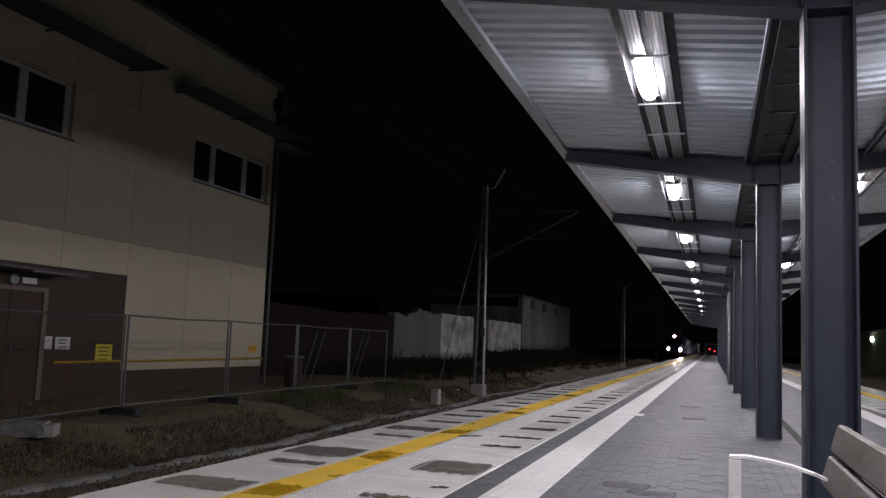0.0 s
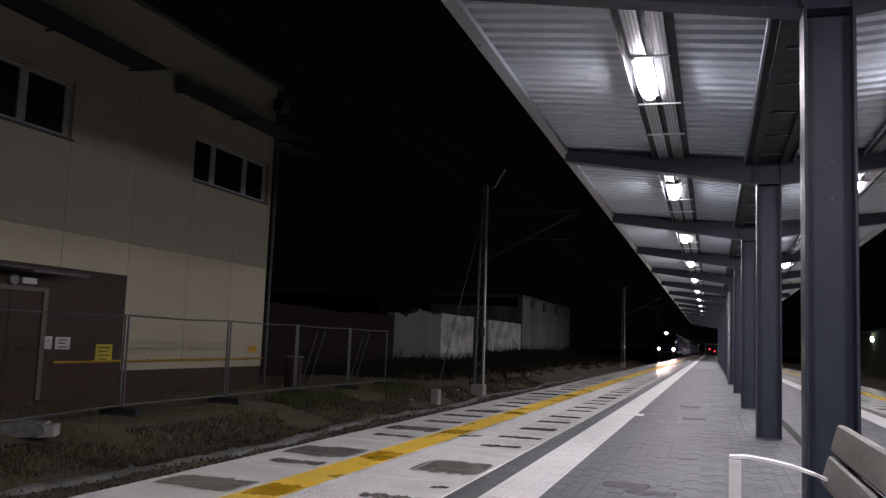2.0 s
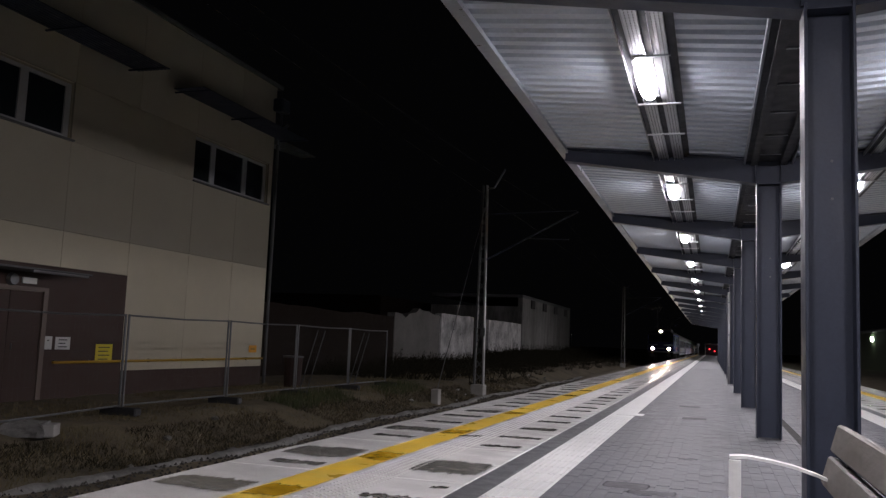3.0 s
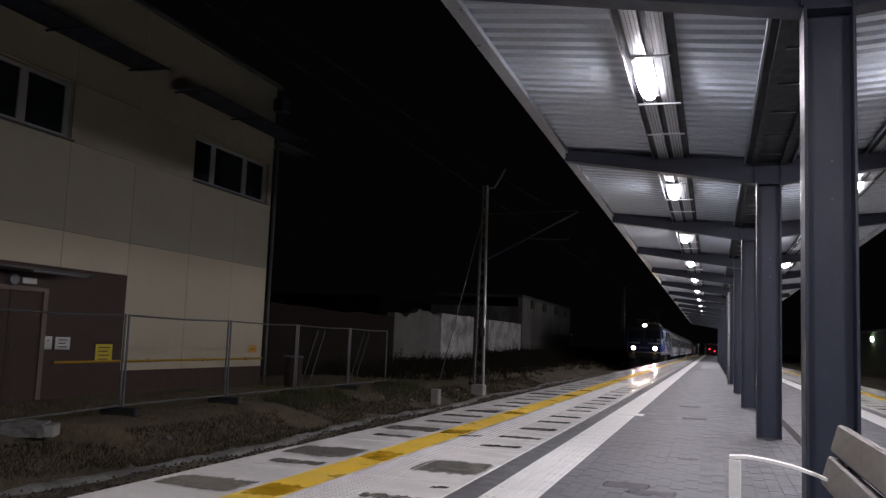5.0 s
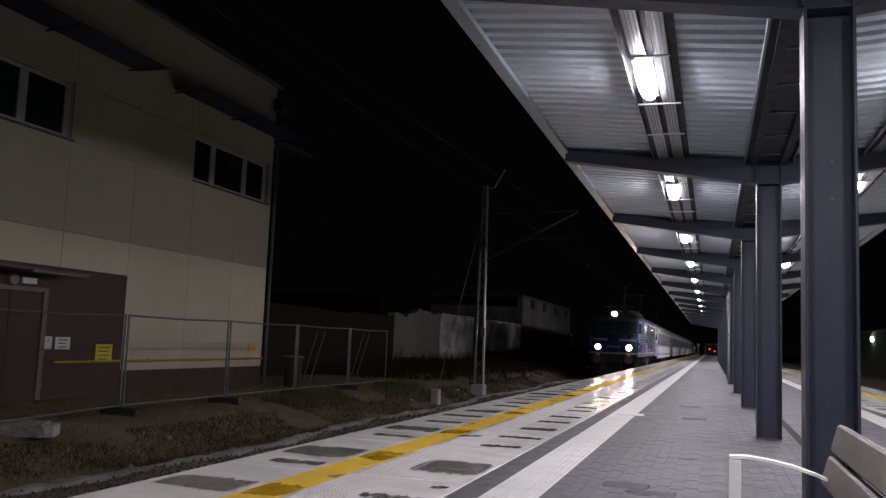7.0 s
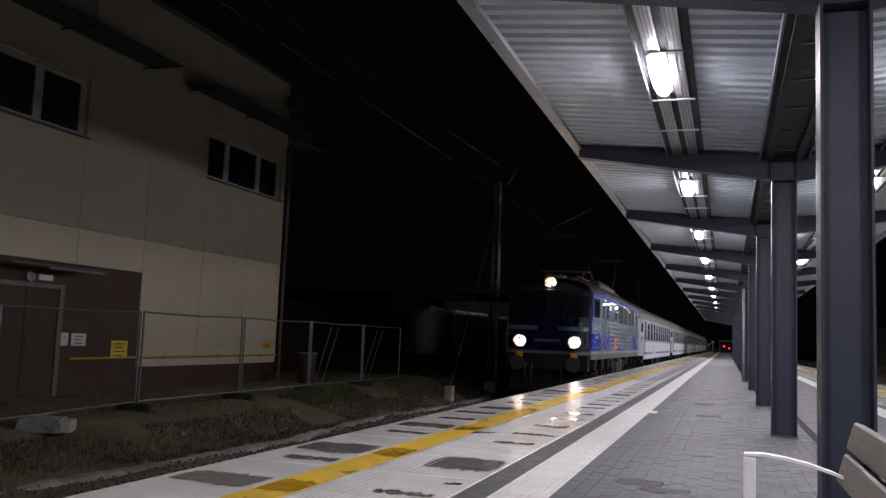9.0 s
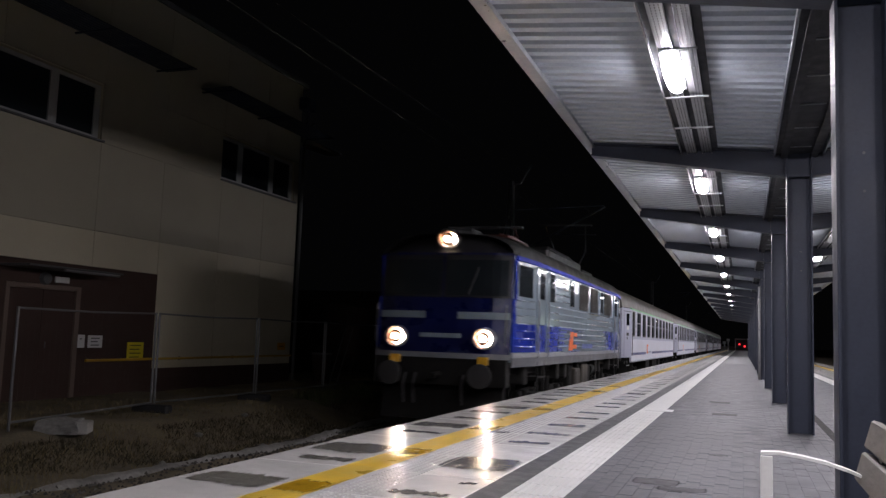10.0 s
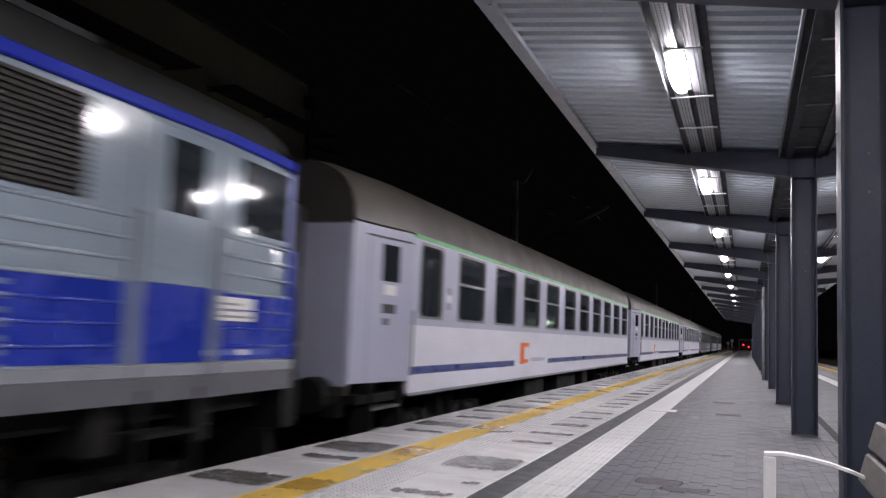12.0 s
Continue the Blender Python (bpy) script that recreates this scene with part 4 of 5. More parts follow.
def build_yard_bits():
    z = ground_z(-9.3, 10.0)
    s = thing("wrapped_block", "pale block half wrapped in grey film beside the fence", "building block", at=pose(-9.15, 9.98, z - 0.02, 0, 0, 30))
    part("block", box(B(), -0.27, 0.27, -0.20, 0.20, 0.0, 0.17, 0.012), M["mastc"], s)
    bm = B()
    box(bm, -0.40, 0.12, -0.23, 0.23, 0.0, 0.19)
    bmesh.ops.subdivide_edges(bm, edges=bm.edges[:], cuts=7, use_grid_fill=True)
    for v in bm.verts:
        top = v.co.z / 0.19
        v.co.x += 0.05 * (1 - top) * (-1 if v.co.x < 0 else 0.4)
        v.co += Vector((0.03, 0.03, 0.035 * top)) * noise.noise(v.co * 9) + Vector((0.012, 0.012, 0.014 * top)) * noise.noise(v.co * 31)
    part("film_wrap", bm, M["fabric"], s, "creased grey film wrap")
    r = random.Random(4)
    for _ in range(26):
        y = 8 + 40 * r.random()
        x = -7.6 - 1.6 * r.random()
        k = 0.03 + 0.06 * r.random()
        bm = B()
        bmesh.ops.create_icosphere(bm, subdivisions=1, radius=k)
        for v in bm.verts:
            v.co *= 0.7 + 0.5 * r.random()
            v.co.z *= 0.6
        ob = part("stone", bm, M["whitewall"] if r.random() < 0.25 else M["oldwall"])
        ob.matrix_basis = pose(x, y, ground_z(x, y) + 0.3 * k, 0, 0, 90 * r.random())
        tagged(ob, "pale broken stone lying on the bank", "stone", "loose stones")
    b = thing("waste_bin", "dark rusty bin beside the building corner", "bin", at=pose(-11.7, 22.6, ground_z(-11.7, 22.6)))
    part("body", rod(B(), (0, 0, 0), (0, 0, 0.85), 0.24, 14, 0.28), M["rust"], b)
    part("rim", rod(B(), (0, 0, 0.851), (0, 0, 0.9), 0.3, 14), M["dgrey"], b)


def build_bench():
    b = thing("bench", "weathered wooden platform bench with a white bar armrest", "bench", at=pose(0, 0, 0))
    def plank(name, cx, cz, lean, w, t, y0, y1):
        bm = B()
        box(bm, -t / 2, t / 2, y0, y1, -w / 2, w / 2, 0.006)
        ob = part(name, bm, M["wood"], b)
        ob.matrix_basis = pose(cx, 0, cz, 0, lean, 0)
    plank("back_slat", 0.352, 0.781, 16, 0.082, 0.032, 0.9, 2.72)
    plank("back_slat", 0.326, 0.690, 16, 0.084, 0.032, 0.9, 2.72)
    for k in range(3):
        bm = box(B(), -0.10 + 0.125 * k, 0.015 + 0.125 * k, 0.9, 2.55, 0.41, 0.445, 0.006)
        part("seat_slat", bm, M["wood"], b)
    for y in (1.05, 2.45):
        bm = B()
        box(bm, 0.22, 0.27, y, y + 0.05, 0.0, 0.41)
        box(bm, -0.06, -0.01, y, y + 0.05, 0.0, 0.41)
        box(bm, -0.08, 0.29, y, y + 0.05, 0.38, 0.409)
        part("leg_frame", bm, M["steel"], b)
        bm = B()
        prism(bm, [(0.25, 0.41), (0.30, 0.41), (0.372, 0.80), (0.352, 0.80)], "y", y, y + 0.05)
        part("back_support", bm, M["steel"], b)
    # armrest: a flat bar that rises at the front and bends back
    bm = B()
    pts = [(0.050, 0.725), (0.10, 0.728), (0.16, 0.721), (0.22, 0.710), (0.28, 0.692), (0.31, 0.680)]
    prism(bm, [(x, z) for x, z in pts] + [(x, z - 0.008) for x, z in reversed(pts)], "y", 2.60, 2.64)
    part("armrest", bm, M["whitebar"], b, "white painted flat bar armrest")
    part("armrest_post", box(B(), 0.048, 0.081, 2.60, 2.612, 0.0, 0.7145, 0.002), M["whitebar"], b)


def build_far_side():
    # a lit utility wall beyond the far track
    s = thing("lineside_hut", "small green plastered hut lit by a wall lamp", "hut")
    part("wall", box(B(), 20, 24, 112, 136, -1, 4.2), M["greenwall"], s)
    part("roof", box(B(), 19.7, 24.2, 111.5, 136.5, 4.201, 4.5), M["dgrey"], s)
    part("wall_lamp", box(B(), 19.75, 19.99, 122.4, 123.0, 3.0, 3.6, 0.05), M["farlamp"], s, "glowing wall lamp")
    d = thing("distant_street_lamp", "tiny distant street lamp beyond the sheds", "street lamp", at=pose(-40.8, 260, -1))
    part("pole", rod(B(), (0, 0, 0), (0, 0, 5.1), 0.07, 8), M["dgrey"], d)
    part("lantern", box(B(), -0.045, 0.045, -0.045, 0.045, 5.101, 5.19, 0.01), M["farlamp"], d, "glowing lantern")
    dp = thing("downpipe", "pale zinc rainwater downpipe beside a canopy column", "downpipe", at=pose(0.50, 27.95, 0))
    part("pipe", rod(B(), (0, 0, 0.0), (0, 0, 2.85), 0.038, 12), M["downpipe"], dp, smooth=True)
    for z in (0.5, 1.5, 2.5):
        part("clip", rod(B(), (0, 0, z), (0, 0, z + 0.04), 0.046, 12), M["zinc"], dp)
    g = thing("signal_gantry", "far red signal lights at the platform end", "signal")
    part("post", box(B(), -1.4, -1.25, 190, 190.15, -1, 2.2), M["whitebar"], g)
    part("head", box(B(), -1.2, 1.1, 189.9, 190.1, 0.2, 2.2), M["steel"], g)
    part("top_bar", box(B(), -1.4, 1.2, 189.7, 190.1, 2.21, 2.45), M["whitebar"], g, "pale bar over the signal lights")
    for x, z in ((-0.5, 1.25), (0.55, 0.85)):
        bm = B()
        bmesh.ops.create_icosphere(bm, subdivisions=2, radius=0.17)
        ob = part("red_lens", bm, M["red"], g, "glowing red lens")
        ob.matrix_basis = pose(x, 189.8, z)
    for x, h in ((-2.5, 2.2), (-3.2, 1.7)):
        p = thing("marker_post", "pale upright post at the platform end", "post", "posts at the platform end", pose(x, 172, 0))
        part("pole", rod(B(), (0, 0, 0), (0, 0, h), 0.09, 8), M["galv"], p)
        part("plate", box(B(), -0.28, 0.28, -0.02, 0.02, h - 0.5, h - 0.02, 0.005), M["galv"], p)
    # unseen lamp posts past the canopy, added to light the far coaches
    for y in (99.0, 122.0, 145.0, 168.0):
        p = thing("platform_lamp_post", "unseen grey lamp post added past the canopy to light the far coaches", "lamp post", "lamp posts past the canopy", pose(CX + 2.3, y, 0))
        part("pole", rod(B(), (0, 0, 0), (0, 0, 3.9), 0.07, 10, 0.045), M["steel"], p)
        for s in (-1,):
            part("arm", rod(B(), (0, 0, 3.86), (s * 0.8, 0, 3.95), 0.03, 8), M["steel"], p)
            part("lantern", box(B(), s * 0.8 - 0.3, s * 0.8 + 0.3, -0.48, 0.48, 3.92, 4.0, 0.02), M["dgrey"], p)
            part("diffuser", box(B(), s * 0.8 - 0.27, s * 0.8 + 0.27, -0.45, 0.45, 3.895, 3.919, 0.005), M["lamp"], p, "glowing white diffuser")


# ---------------------------------------------------------------- train
def body_section(w, z0, z1, roof, bulge=0.0):
    """Cross-section of a rail vehicle from the sill over the roof, x and z, in order round."""
    pts = [(-w, z0), (-w, z1)]
    for i in range(1, 12):
        a = math.pi - math.pi * i / 12
        ca, sa = math.cos(a), math.sin(a)
        pts.append((w * math.copysign(abs(ca) ** 0.72, ca), z1 + (roof - z1) * abs(sa) ** 0.8))
    pts += [(w, z1), (w, z0)]
    return pts


def wheelset(parent, x, y, r=0.5):
    w = new("wheelset")
    w.parent = parent
    w.matrix_basis = pose(x, y, RAIL + r)
    for s in (-1, 1):
        bm = B()
        rod(bm, (s * 0.69, 0, 0), (s * 0.82, 0, 0), r, 24)
        rod(bm, (s * 0.82, 0, 0), (s * 0.87, 0, 0), 0.13, 12)
        part("wheel", bm, M["bogie"], w)
    part("axle", rod(B(), (-0.69, 0, 0), (0.69, 0, 0), 0.08, 10), M["bogie"], w)
    return w


def bogie(parent, y, base, w=1.18, r=0.5):
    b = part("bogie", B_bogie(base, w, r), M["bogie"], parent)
    b.matrix_basis = pose(0, y, 0)
    return b


def B_bogie(base, w, r):
    bm = B()
    z = RAIL
    for s in (-1, 1):
        xa, xb = sorted((s * (w - 0.16), s * w))
        prism(bm, [(-base / 2 - 0.6, z + 0.55), (-base / 2 - 0.6, z + 0.72), (-0.7, z + 0.75), (-0.4, z + 0.60), (0.4, z + 0.60), (0.7, z + 0.75),
                   (base / 2 + 0.6, z + 0.72), (base / 2 + 0.6, z + 0.55), (0.5, z + 0.42), (-0.5, z + 0.42)], "x", xa, xb)
        for e in (-1, 1):
            y = e * base / 2
            xa, xb = sorted((s * (w - 0.06), s * (w + 0.07)))
            box(bm, xa, xb, y - 0.17, y + 0.17, z + 0.32, z + 0.68, 0.03)
            for d in (-0.3, 0.3):
                rod(bm, (s * (w + 0.01), y + d, z + 0.40), (s * (w + 0.01), y + d, z + 0.74), 0.075, 10)
        rod(bm, (s * (w + 0.02), -0.25, z + 0.45), (s * (w + 0.02), -0.25, z + 0.95), 0.06, 8)
        rod(bm, (s * (w + 0.02), 0.25, z + 0.45), (s * (w + 0.02), 0.25, z + 0.95), 0.06, 8)
        xa, xb = sorted((s * (w - 0.1), s * (w + 0.06)))
        box(bm, xa, xb, -base / 2 - 0.75, -base / 2 - 0.5, z + 0.3, z + 0.5)
    box(bm, -w + 0.1, w - 0.1, -0.4, 0.4, z + 0.4, z + 0.85)
    return bm


def lathe(profile, n=20):
    """A ring profile (radius, y) turned round the y axis."""
    bm = B()
    sheet(bm, [[(r * math.cos(2 * math.pi * k / n), y, r * math.sin(2 * math.pi * k / n)) for r, y in profile] for k in range(n + 1)])
    bmesh.ops.remove_doubles(bm, verts=bm.verts[:], dist=1e-5)
    bmesh.ops.recalc_face_normals(bm, faces=bm.faces[:])
    return bm


def headlamp(lamp, d, lit, shell):
    """A deep round lamp: shell, reflector glowing as a halo, lens behind dark upright baffles added to keep the beam
    along the track, bulb.
    """
    part("housing", lathe([(0.215, -0.08 * d), (0.20, 0.145 * d), (0.182, 0.145 * d)]), shell, lamp)
    part("inner_wall", lathe([(0.181, 0.144 * d), (0.172, 0.004 * d), (0.001, 0.004 * d)]), M["flute"], lamp)
    # the lit reflector glows by itself to imitate the halo round the lens
    part("reflector", rod(B(), (0, d * 0.006, 0), (0, d * 0.010, 0), 0.170, 18), M["ring"] if lit else M["glass"], lamp, "reflector with an orange halo put in as glow" if lit else "")
    part("lens", rod(B(), (0, d * 0.012, 0), (0, d * 0.018, 0), 0.125, 18), M["lens"] if lit else M["glass"], lamp, "lit headlight lens" if lit else "")
    # opaque dark fins, added to cut the light off to the sides
    for k in range(-5, 6):
        x = 0.0225 * k
        h = math.sqrt(0.128 ** 2 - x * x)
        a, b = sorted((d * 0.020, d * 0.138))
        part("flute", box(B(), x - 0.0012, x + 0.0012, a, b, -h, h), M["flute"], lamp)
    part("bulb", rod(B(), (0, d * 0.1385, 0), (0, d * 0.146, 0), 0.062, 14), M["bulb"] if lit else M["glass"], lamp, "bright lamp bulb" if lit else "")


def taper_cabs(t, L):
    """Draws both cabs in towards the ends, body panels and all."""
    start, draw = 1.60, 0.085
    skip = ("headlight", "top_headlight", "buffer", "bogie", "wheelset", "pantograph", "plough", "coupler", "brake_hose", "lens", "marker")
    obs = [o for c in t.children if not c.name.startswith(skip) for o in [c, *c.children] if o.type == "MESH"]
    for me in {o.data for o in obs}:
        bm = B()
        bm.from_mesh(me)
        for y in (start, L - start):
            bmesh.ops.bisect_plane(bm, geom=bm.verts[:] + bm.edges[:] + bm.faces[:], plane_co=(0, y, 0), plane_no=(0, 1, 0))
        for v in bm.verts:
            u = max(0.0, 1 - min(v.co.y, L - v.co.y) / start)
            v.co.x *= 1 - draw * min(1.0, u)
        bm.to_mesh(me)
        bm.free()


def build_loco():
    """Four-axle electric locomotive; y = 0 is the front end at the sill, the body runs to y = 14.9."""
    L, W = 15.05, 1.46
    z0, z1, zr = 0.56, 2.56, 3.03
    t = thing("locomotive", "blue and grey electric locomotive with headlights lit", "locomotive")

    def rake(z):
        return 0.18 * max(0, (z - 0.75) / 1.8) if z > 0.75 else 0.0

    def nose(z, x):
        return rake(z) + 0.05 * (x / W) ** 2 + 0.13 * abs(x / W) ** 6

    # body shell
    sec = body_section(W, z0, z1, zr)
    bm = B()
    rows = []
    for f in [0, 0.03, 0.25, 0.5, 0.75, 0.97, 1]:
        row = []
        for x, z in sec:
            inset = 0.06 if f in (0, 1) else 0.0
            a, b = nose(z, x), L - nose(z, x)
            xx = x * (1 - inset * 0.6)
            row.append((xx, a + (b - a) * f, z - (inset * 0.9 if z > z1 + 0.1 else 0)))
        rows.append(row)
    sheet(bm, [r[:2] for r in rows])
    sheet(bm, [r[-2:] for r in rows])
    bmesh.ops.recalc_face_normals(bm, faces=bm.faces[:])
    body = part("body", bm, M["lgrey"], t, "light grey ribbed body sides", smooth=False)
    bm = B()
    sheet(bm, [r[1:-1] for r in rows])
    part("roof", bm, M["locoroof"], t, "dark grey roof", smooth=True)
    # ends: panels across the faces
    for e in (0, 1):
        def fy(z, x, out=0.0):
            y = nose(z, x) - out
            return y if e == 0 else L - y
        def face(name, pts, material, out, label="", nx=8, parent=t):
            """A panel on the end face between two heights: pts = (xa, xb, za, zb)."""
            xa, xb, za, zb = pts
            bm = B()
            rs = []
            for j in range(5):
                z = za + (zb - za) * j / 4
                rs.append([(xa + (xb - xa) * i / nx, fy(z, xa + (xb - xa) * i / nx, out), z) for i in range(nx + 1)])
            sheet(bm, rs)
            bmesh.ops.solidify(bm, geom=bm.faces[:], thickness=0.03 if e == 0 else -0.03)
            return part(name, bm, material, parent, label)
        face("end_panel", (-1.42, 1.42, 0.60, 2.60), M["navy"], -0.004, "dark navy blue end face")
        for xa, xb in ((-1.34, -0.07), (0.07, 1.34)):
            face("windscreen", (xa, xb, 1.78, 2.46), M["glass"], 0.012, "dark windscreen")
            face("screen_frame", (xa - 0.05, xb + 0.05, 1.74, 2.56), M["black"], 0.006)
        for xa, xb in ((-1.40, -0.35), (0.35, 1.40)):
            face("pale_stripe", (xa, xb, 1.34, 1.47), M["lgrey"], 0.010)
        face("sill_beam", (-1.46, 1.46, 0.60, 0.70), M["sill"], 0.05)
        face("number_board", (-0.45, 0.45, 0.98, 1.06), M["lgrey"], 0.012)
        # roof brow
        bm = B()
        rs = []
        for j in range(6):
            f = j / 5
            rs.append([(x * (1 - 0.02 * f), (nose(2.6, x) + 0.0 + 0.55 * f) if e == 0 else L - (nose(2.6, x) + 0.55 * f),
                        2.58 + (zr - 2.60) * (1 - (x / W) ** 2 * 0.85) * math.sin(f * math.pi / 2)) for x in [W * (i / 6 - 1) for i in range(13)]])
        sheet(bm, rs)
        part("roof_brow", bm, M["black"], t, smooth=True)
        for s in (-1, 1):
            lamp = new("headlight")
            lamp.parent = t
            y = fy(0.98, s * 0.87)
            lamp.matrix_basis = pose(s * 0.87, y, 0.98)
            d = -1 if e == 0 else 1
            headlamp(lamp, d, e == 0, M["sill"])
            # buffer
            bf = new("buffer")
            bf.parent = t
            bf.matrix_basis = pose(s * 0.88, y, 0.30)
            part("sleeve", rod(B(), (0, -d * 0.1, 0), (0, d * 0.3, 0), 0.10, 12), M["bogie"], bf)
            part("head", rod(B(), (0, d * 0.30, 0), (0, d * 0.36, 0), 0.225, 18), M["black"], bf)
            part("marker", box(B(), s * 0.87 - 0.10, s * 0.87 + 0.10, min(y, y + d * 0.13), max(y, y + d * 0.13), 0.49, 0.64, 0.01), M["yellowp"], t,
                 "small yellow marker box")
            # handrail and mirror
            part("end_handrail", tube(B(), [(s * 1.40, y + d * 0.02, 0.85), (s * 1.40, y + d * 0.10, 0.9), (s * 1.40, y + d * 0.05, 1.55), (s * 1.40, y, 1.6)], 0.014), M["galv"], t)
        top = new("top_headlight")
        top.parent = t
        d = -1 if e == 0 else 1
        y = 0.40 if e == 0 else L - 0.40
        top.matrix_basis = pose(0, y, 2.87)
        headlamp(top, d, e == 0, M["dgrey"])
        part("cowl", rod(B(), (0, -d * 0.40, 0), (0, -d * 0.082, 0), 0.17, 18, 0.212), M["dgrey"], top)
        # snow plough and coupler below the sill
        part("bufferbeam", box(B(), -1.3, 1.3, min(fy(0.6, 0, 0.02), fy(0.6, 0, -0.25)), max(fy(0.6, 0, 0.02), fy(0.6, 0, -0.25)), 0.10, 0.599), M["bogie"], t)
        part("plough", prism(B(), [(0.06, -0.55), (0.30, -0.55), (0.35, 0.09), (0.25, 0.09)] if e == 0 else [(L - 0.06, -0.55), (L - 0.30, -0.55), (L - 0.35, 0.09), (L - 0.25, 0.09)],
                            "x", -1.2, 1.2), M["bogie"], t)
        part("coupler", rod(B(), (0, fy(0.6, 0, -0.1), 0.30), (0, fy(0.6, 0, 0.42), 0.28), 0.06, 8), M["bogie"], t)
        for x in (-0.45, 0.5, -0.65):
            part("brake_hose", tube(B(), [(x, fy(0.6, 0, 0.03), 0.30), (x, fy(0.6, 0, 0.16), 0.1), (x, fy(0.6, 0, 0.1), -0.25)], 0.025), M["rubber"], t)
        part("wiper", rod(B(), (0.55, fy(1.8, 0.55, 0.03), 1.80), (0.75, fy(2.3, 0.75, 0.03), 2.32), 0.012, 5), M["dark"], t)
    # both sides
    for s in (-1, 1):
        X = s * W
        def slab(name, y0, y1, za, zb, material, out, label="", parent=t, bevel=0.0, thick=0.03):
            xa, xb = sorted((X - s * thick, X + s * out))
            return part(name, box(B(), xa, xb, y0, y1, za, zb, bevel), material, parent, label)
        def rib(ya, yb, z, material):
            pts = [(X - s * 0.004, z - 0.016)] + [(X + s * 0.020 * math.sin(math.pi * k / 6), z - 0.016 * math.cos(math.pi * k / 6)) for k in range(1, 6)] + [(X - s * 0.004, z + 0.016)]
            bm = B()
            prism(bm, pts, "y", ya, yb)
            part("rib", bm, material, t, smooth=True)
        # blue fields, cornice and sill
        slab("blue_field", 0.20, 3.8, 0.745, 1.30, M["blue"], 0.004, "blue lower field")
        slab("blue_field", 11.4, L - 0.20, 0.745, 1.30, M["blue"], 0.004, "blue lower field")
        for k in range(7):
            z = 0.76 + 0.08 * k
            ext = (0.55, 1.2, 0.8, 1.35, 0.7, 1.1, 1.6)[k]
            slab("speed_streak", 3.801, 3.8 + ext, z, z + 0.045, M["blue"], 0.004)
            slab("speed_streak", 11.4 - ext * 0.6, 11.399, z, z + 0.045, M["blue"], 0.004)
        slab("cornice", 0.38, L - 0.38, 2.475, 2.565, M["blue_matt"], 0.035, "blue cornice band", bevel=0.01)
        for ya, yb, za, zb in ((0.24, 0.36, 1.302, 1.74), (0.34, 0.42, 1.741, 2.47)):
            slab("corner_stripe", ya, yb, za, zb, M["blue"], 0.004)
            slab("corner_stripe", L - yb, L - ya, za, zb, M["blue"], 0.004)
        slab("sill", 0.20, L - 0.20, 0.64, 0.73, M["sill"], 0.02, "dusty grey sill", bevel=0.008)
        slab("lower_sill", 0.20, L - 0.20, 0.47, 0.639, M["skirt"], 0.012)
        # ribs
        for k in range(7):
            z = 0.86 + 0.145 * k
            for ya, yb, low in ((0.38, 1.50, 1), (2.70, 3.80, 1), (3.81, 11.39, 0), (11.40, L - 2.70, 1), (L - 1.50, L - 0.38, 1)):
                rib(ya, yb, z, M["ribblue"] if z < 1.29 and low else M["ribgrey"])
        for k in range(4):
            z = 1.875 + 0.145 * k
            for ya, yb in ((3.42, 5.0),):
                rib(ya, yb, z, M["ribgrey"])
        # cab windows, doors and machine-room openings
        for mir in (0, 1):
            def Y(a, b):
                return (a, b) if not mir else (L - b, L - a)
            w = new("cab_window")
            w.parent = t
            a, b = Y(0.48, 1.32)
            xa, xb = sorted((X + s * 0.003, X + s * 0.014))
            part("frame", box(B(), xa, xb, a - 0.04, b + 0.04, 1.76, 2.44), M["lgrey"], w)
            xa, xb = sorted((X + s * 0.012, X + s * 0.02))
            part("pane", box(B(), xa, xb, a, b, 1.80, 2.40, 0.004), M["glass"], w)
            dr = new("cab_door")
            dr.parent = t
            a, b = Y(1.72, 2.50)
            xa, xb = sorted((X - s * 0.02, X + s * 0.008))
            part("leaf_top", box(B(), xa, xb, a, b, 1.302, 2.44, 0.004), M["lgrey"], dr)
            part("leaf_bottom", box(B(), xa, xb, a, b, 0.74, 1.30, 0.004), M["blue"], dr)
            xa, xb = sorted((X + s * 0.006, X + s * 0.014))
            part("pane", box(B(), xa, xb, a + 0.2, b - 0.15, 1.82, 2.36), M["glass"], dr)
            for ja, jb in (Y(1.63, 1.70), Y(2.52, 2.64)):
                xa, xb = sorted((X - s * 0.02, X + s * 0.022))
                part("door_jamb", box(B(), xa, xb, ja, jb, 0.735, 2.46, 0.006), M["lgrey"], t)
            for y in Y(1.66, 2.58):
                part("door_handrail", tube(B(), [(X, y, 0.62), (X + s * 0.06, y, 0.66), (X + s * 0.06, y, 1.75), (X, y, 1.8)], 0.014), M["sill"], t, "pale vertical handrail")
            xa, xb = sorted((X - s * 0.25, X + s * 0.02))
            for z in (-0.42, -0.1, 0.22):
                part("step", box(B(), xa, xb, Y(1.8, 2.4)[0], Y(1.8, 2.4)[1], z, z + 0.03), M["bogie"], t)
            for y in Y(1.78, 2.42):
                xa2, xb2 = sorted((X - s * 0.02, X + s * 0.015))
                part("step_bracket", box(B(), xa2, xb2, y - 0.02, y + 0.02, -0.45, 0.555), M["bogie"], t)
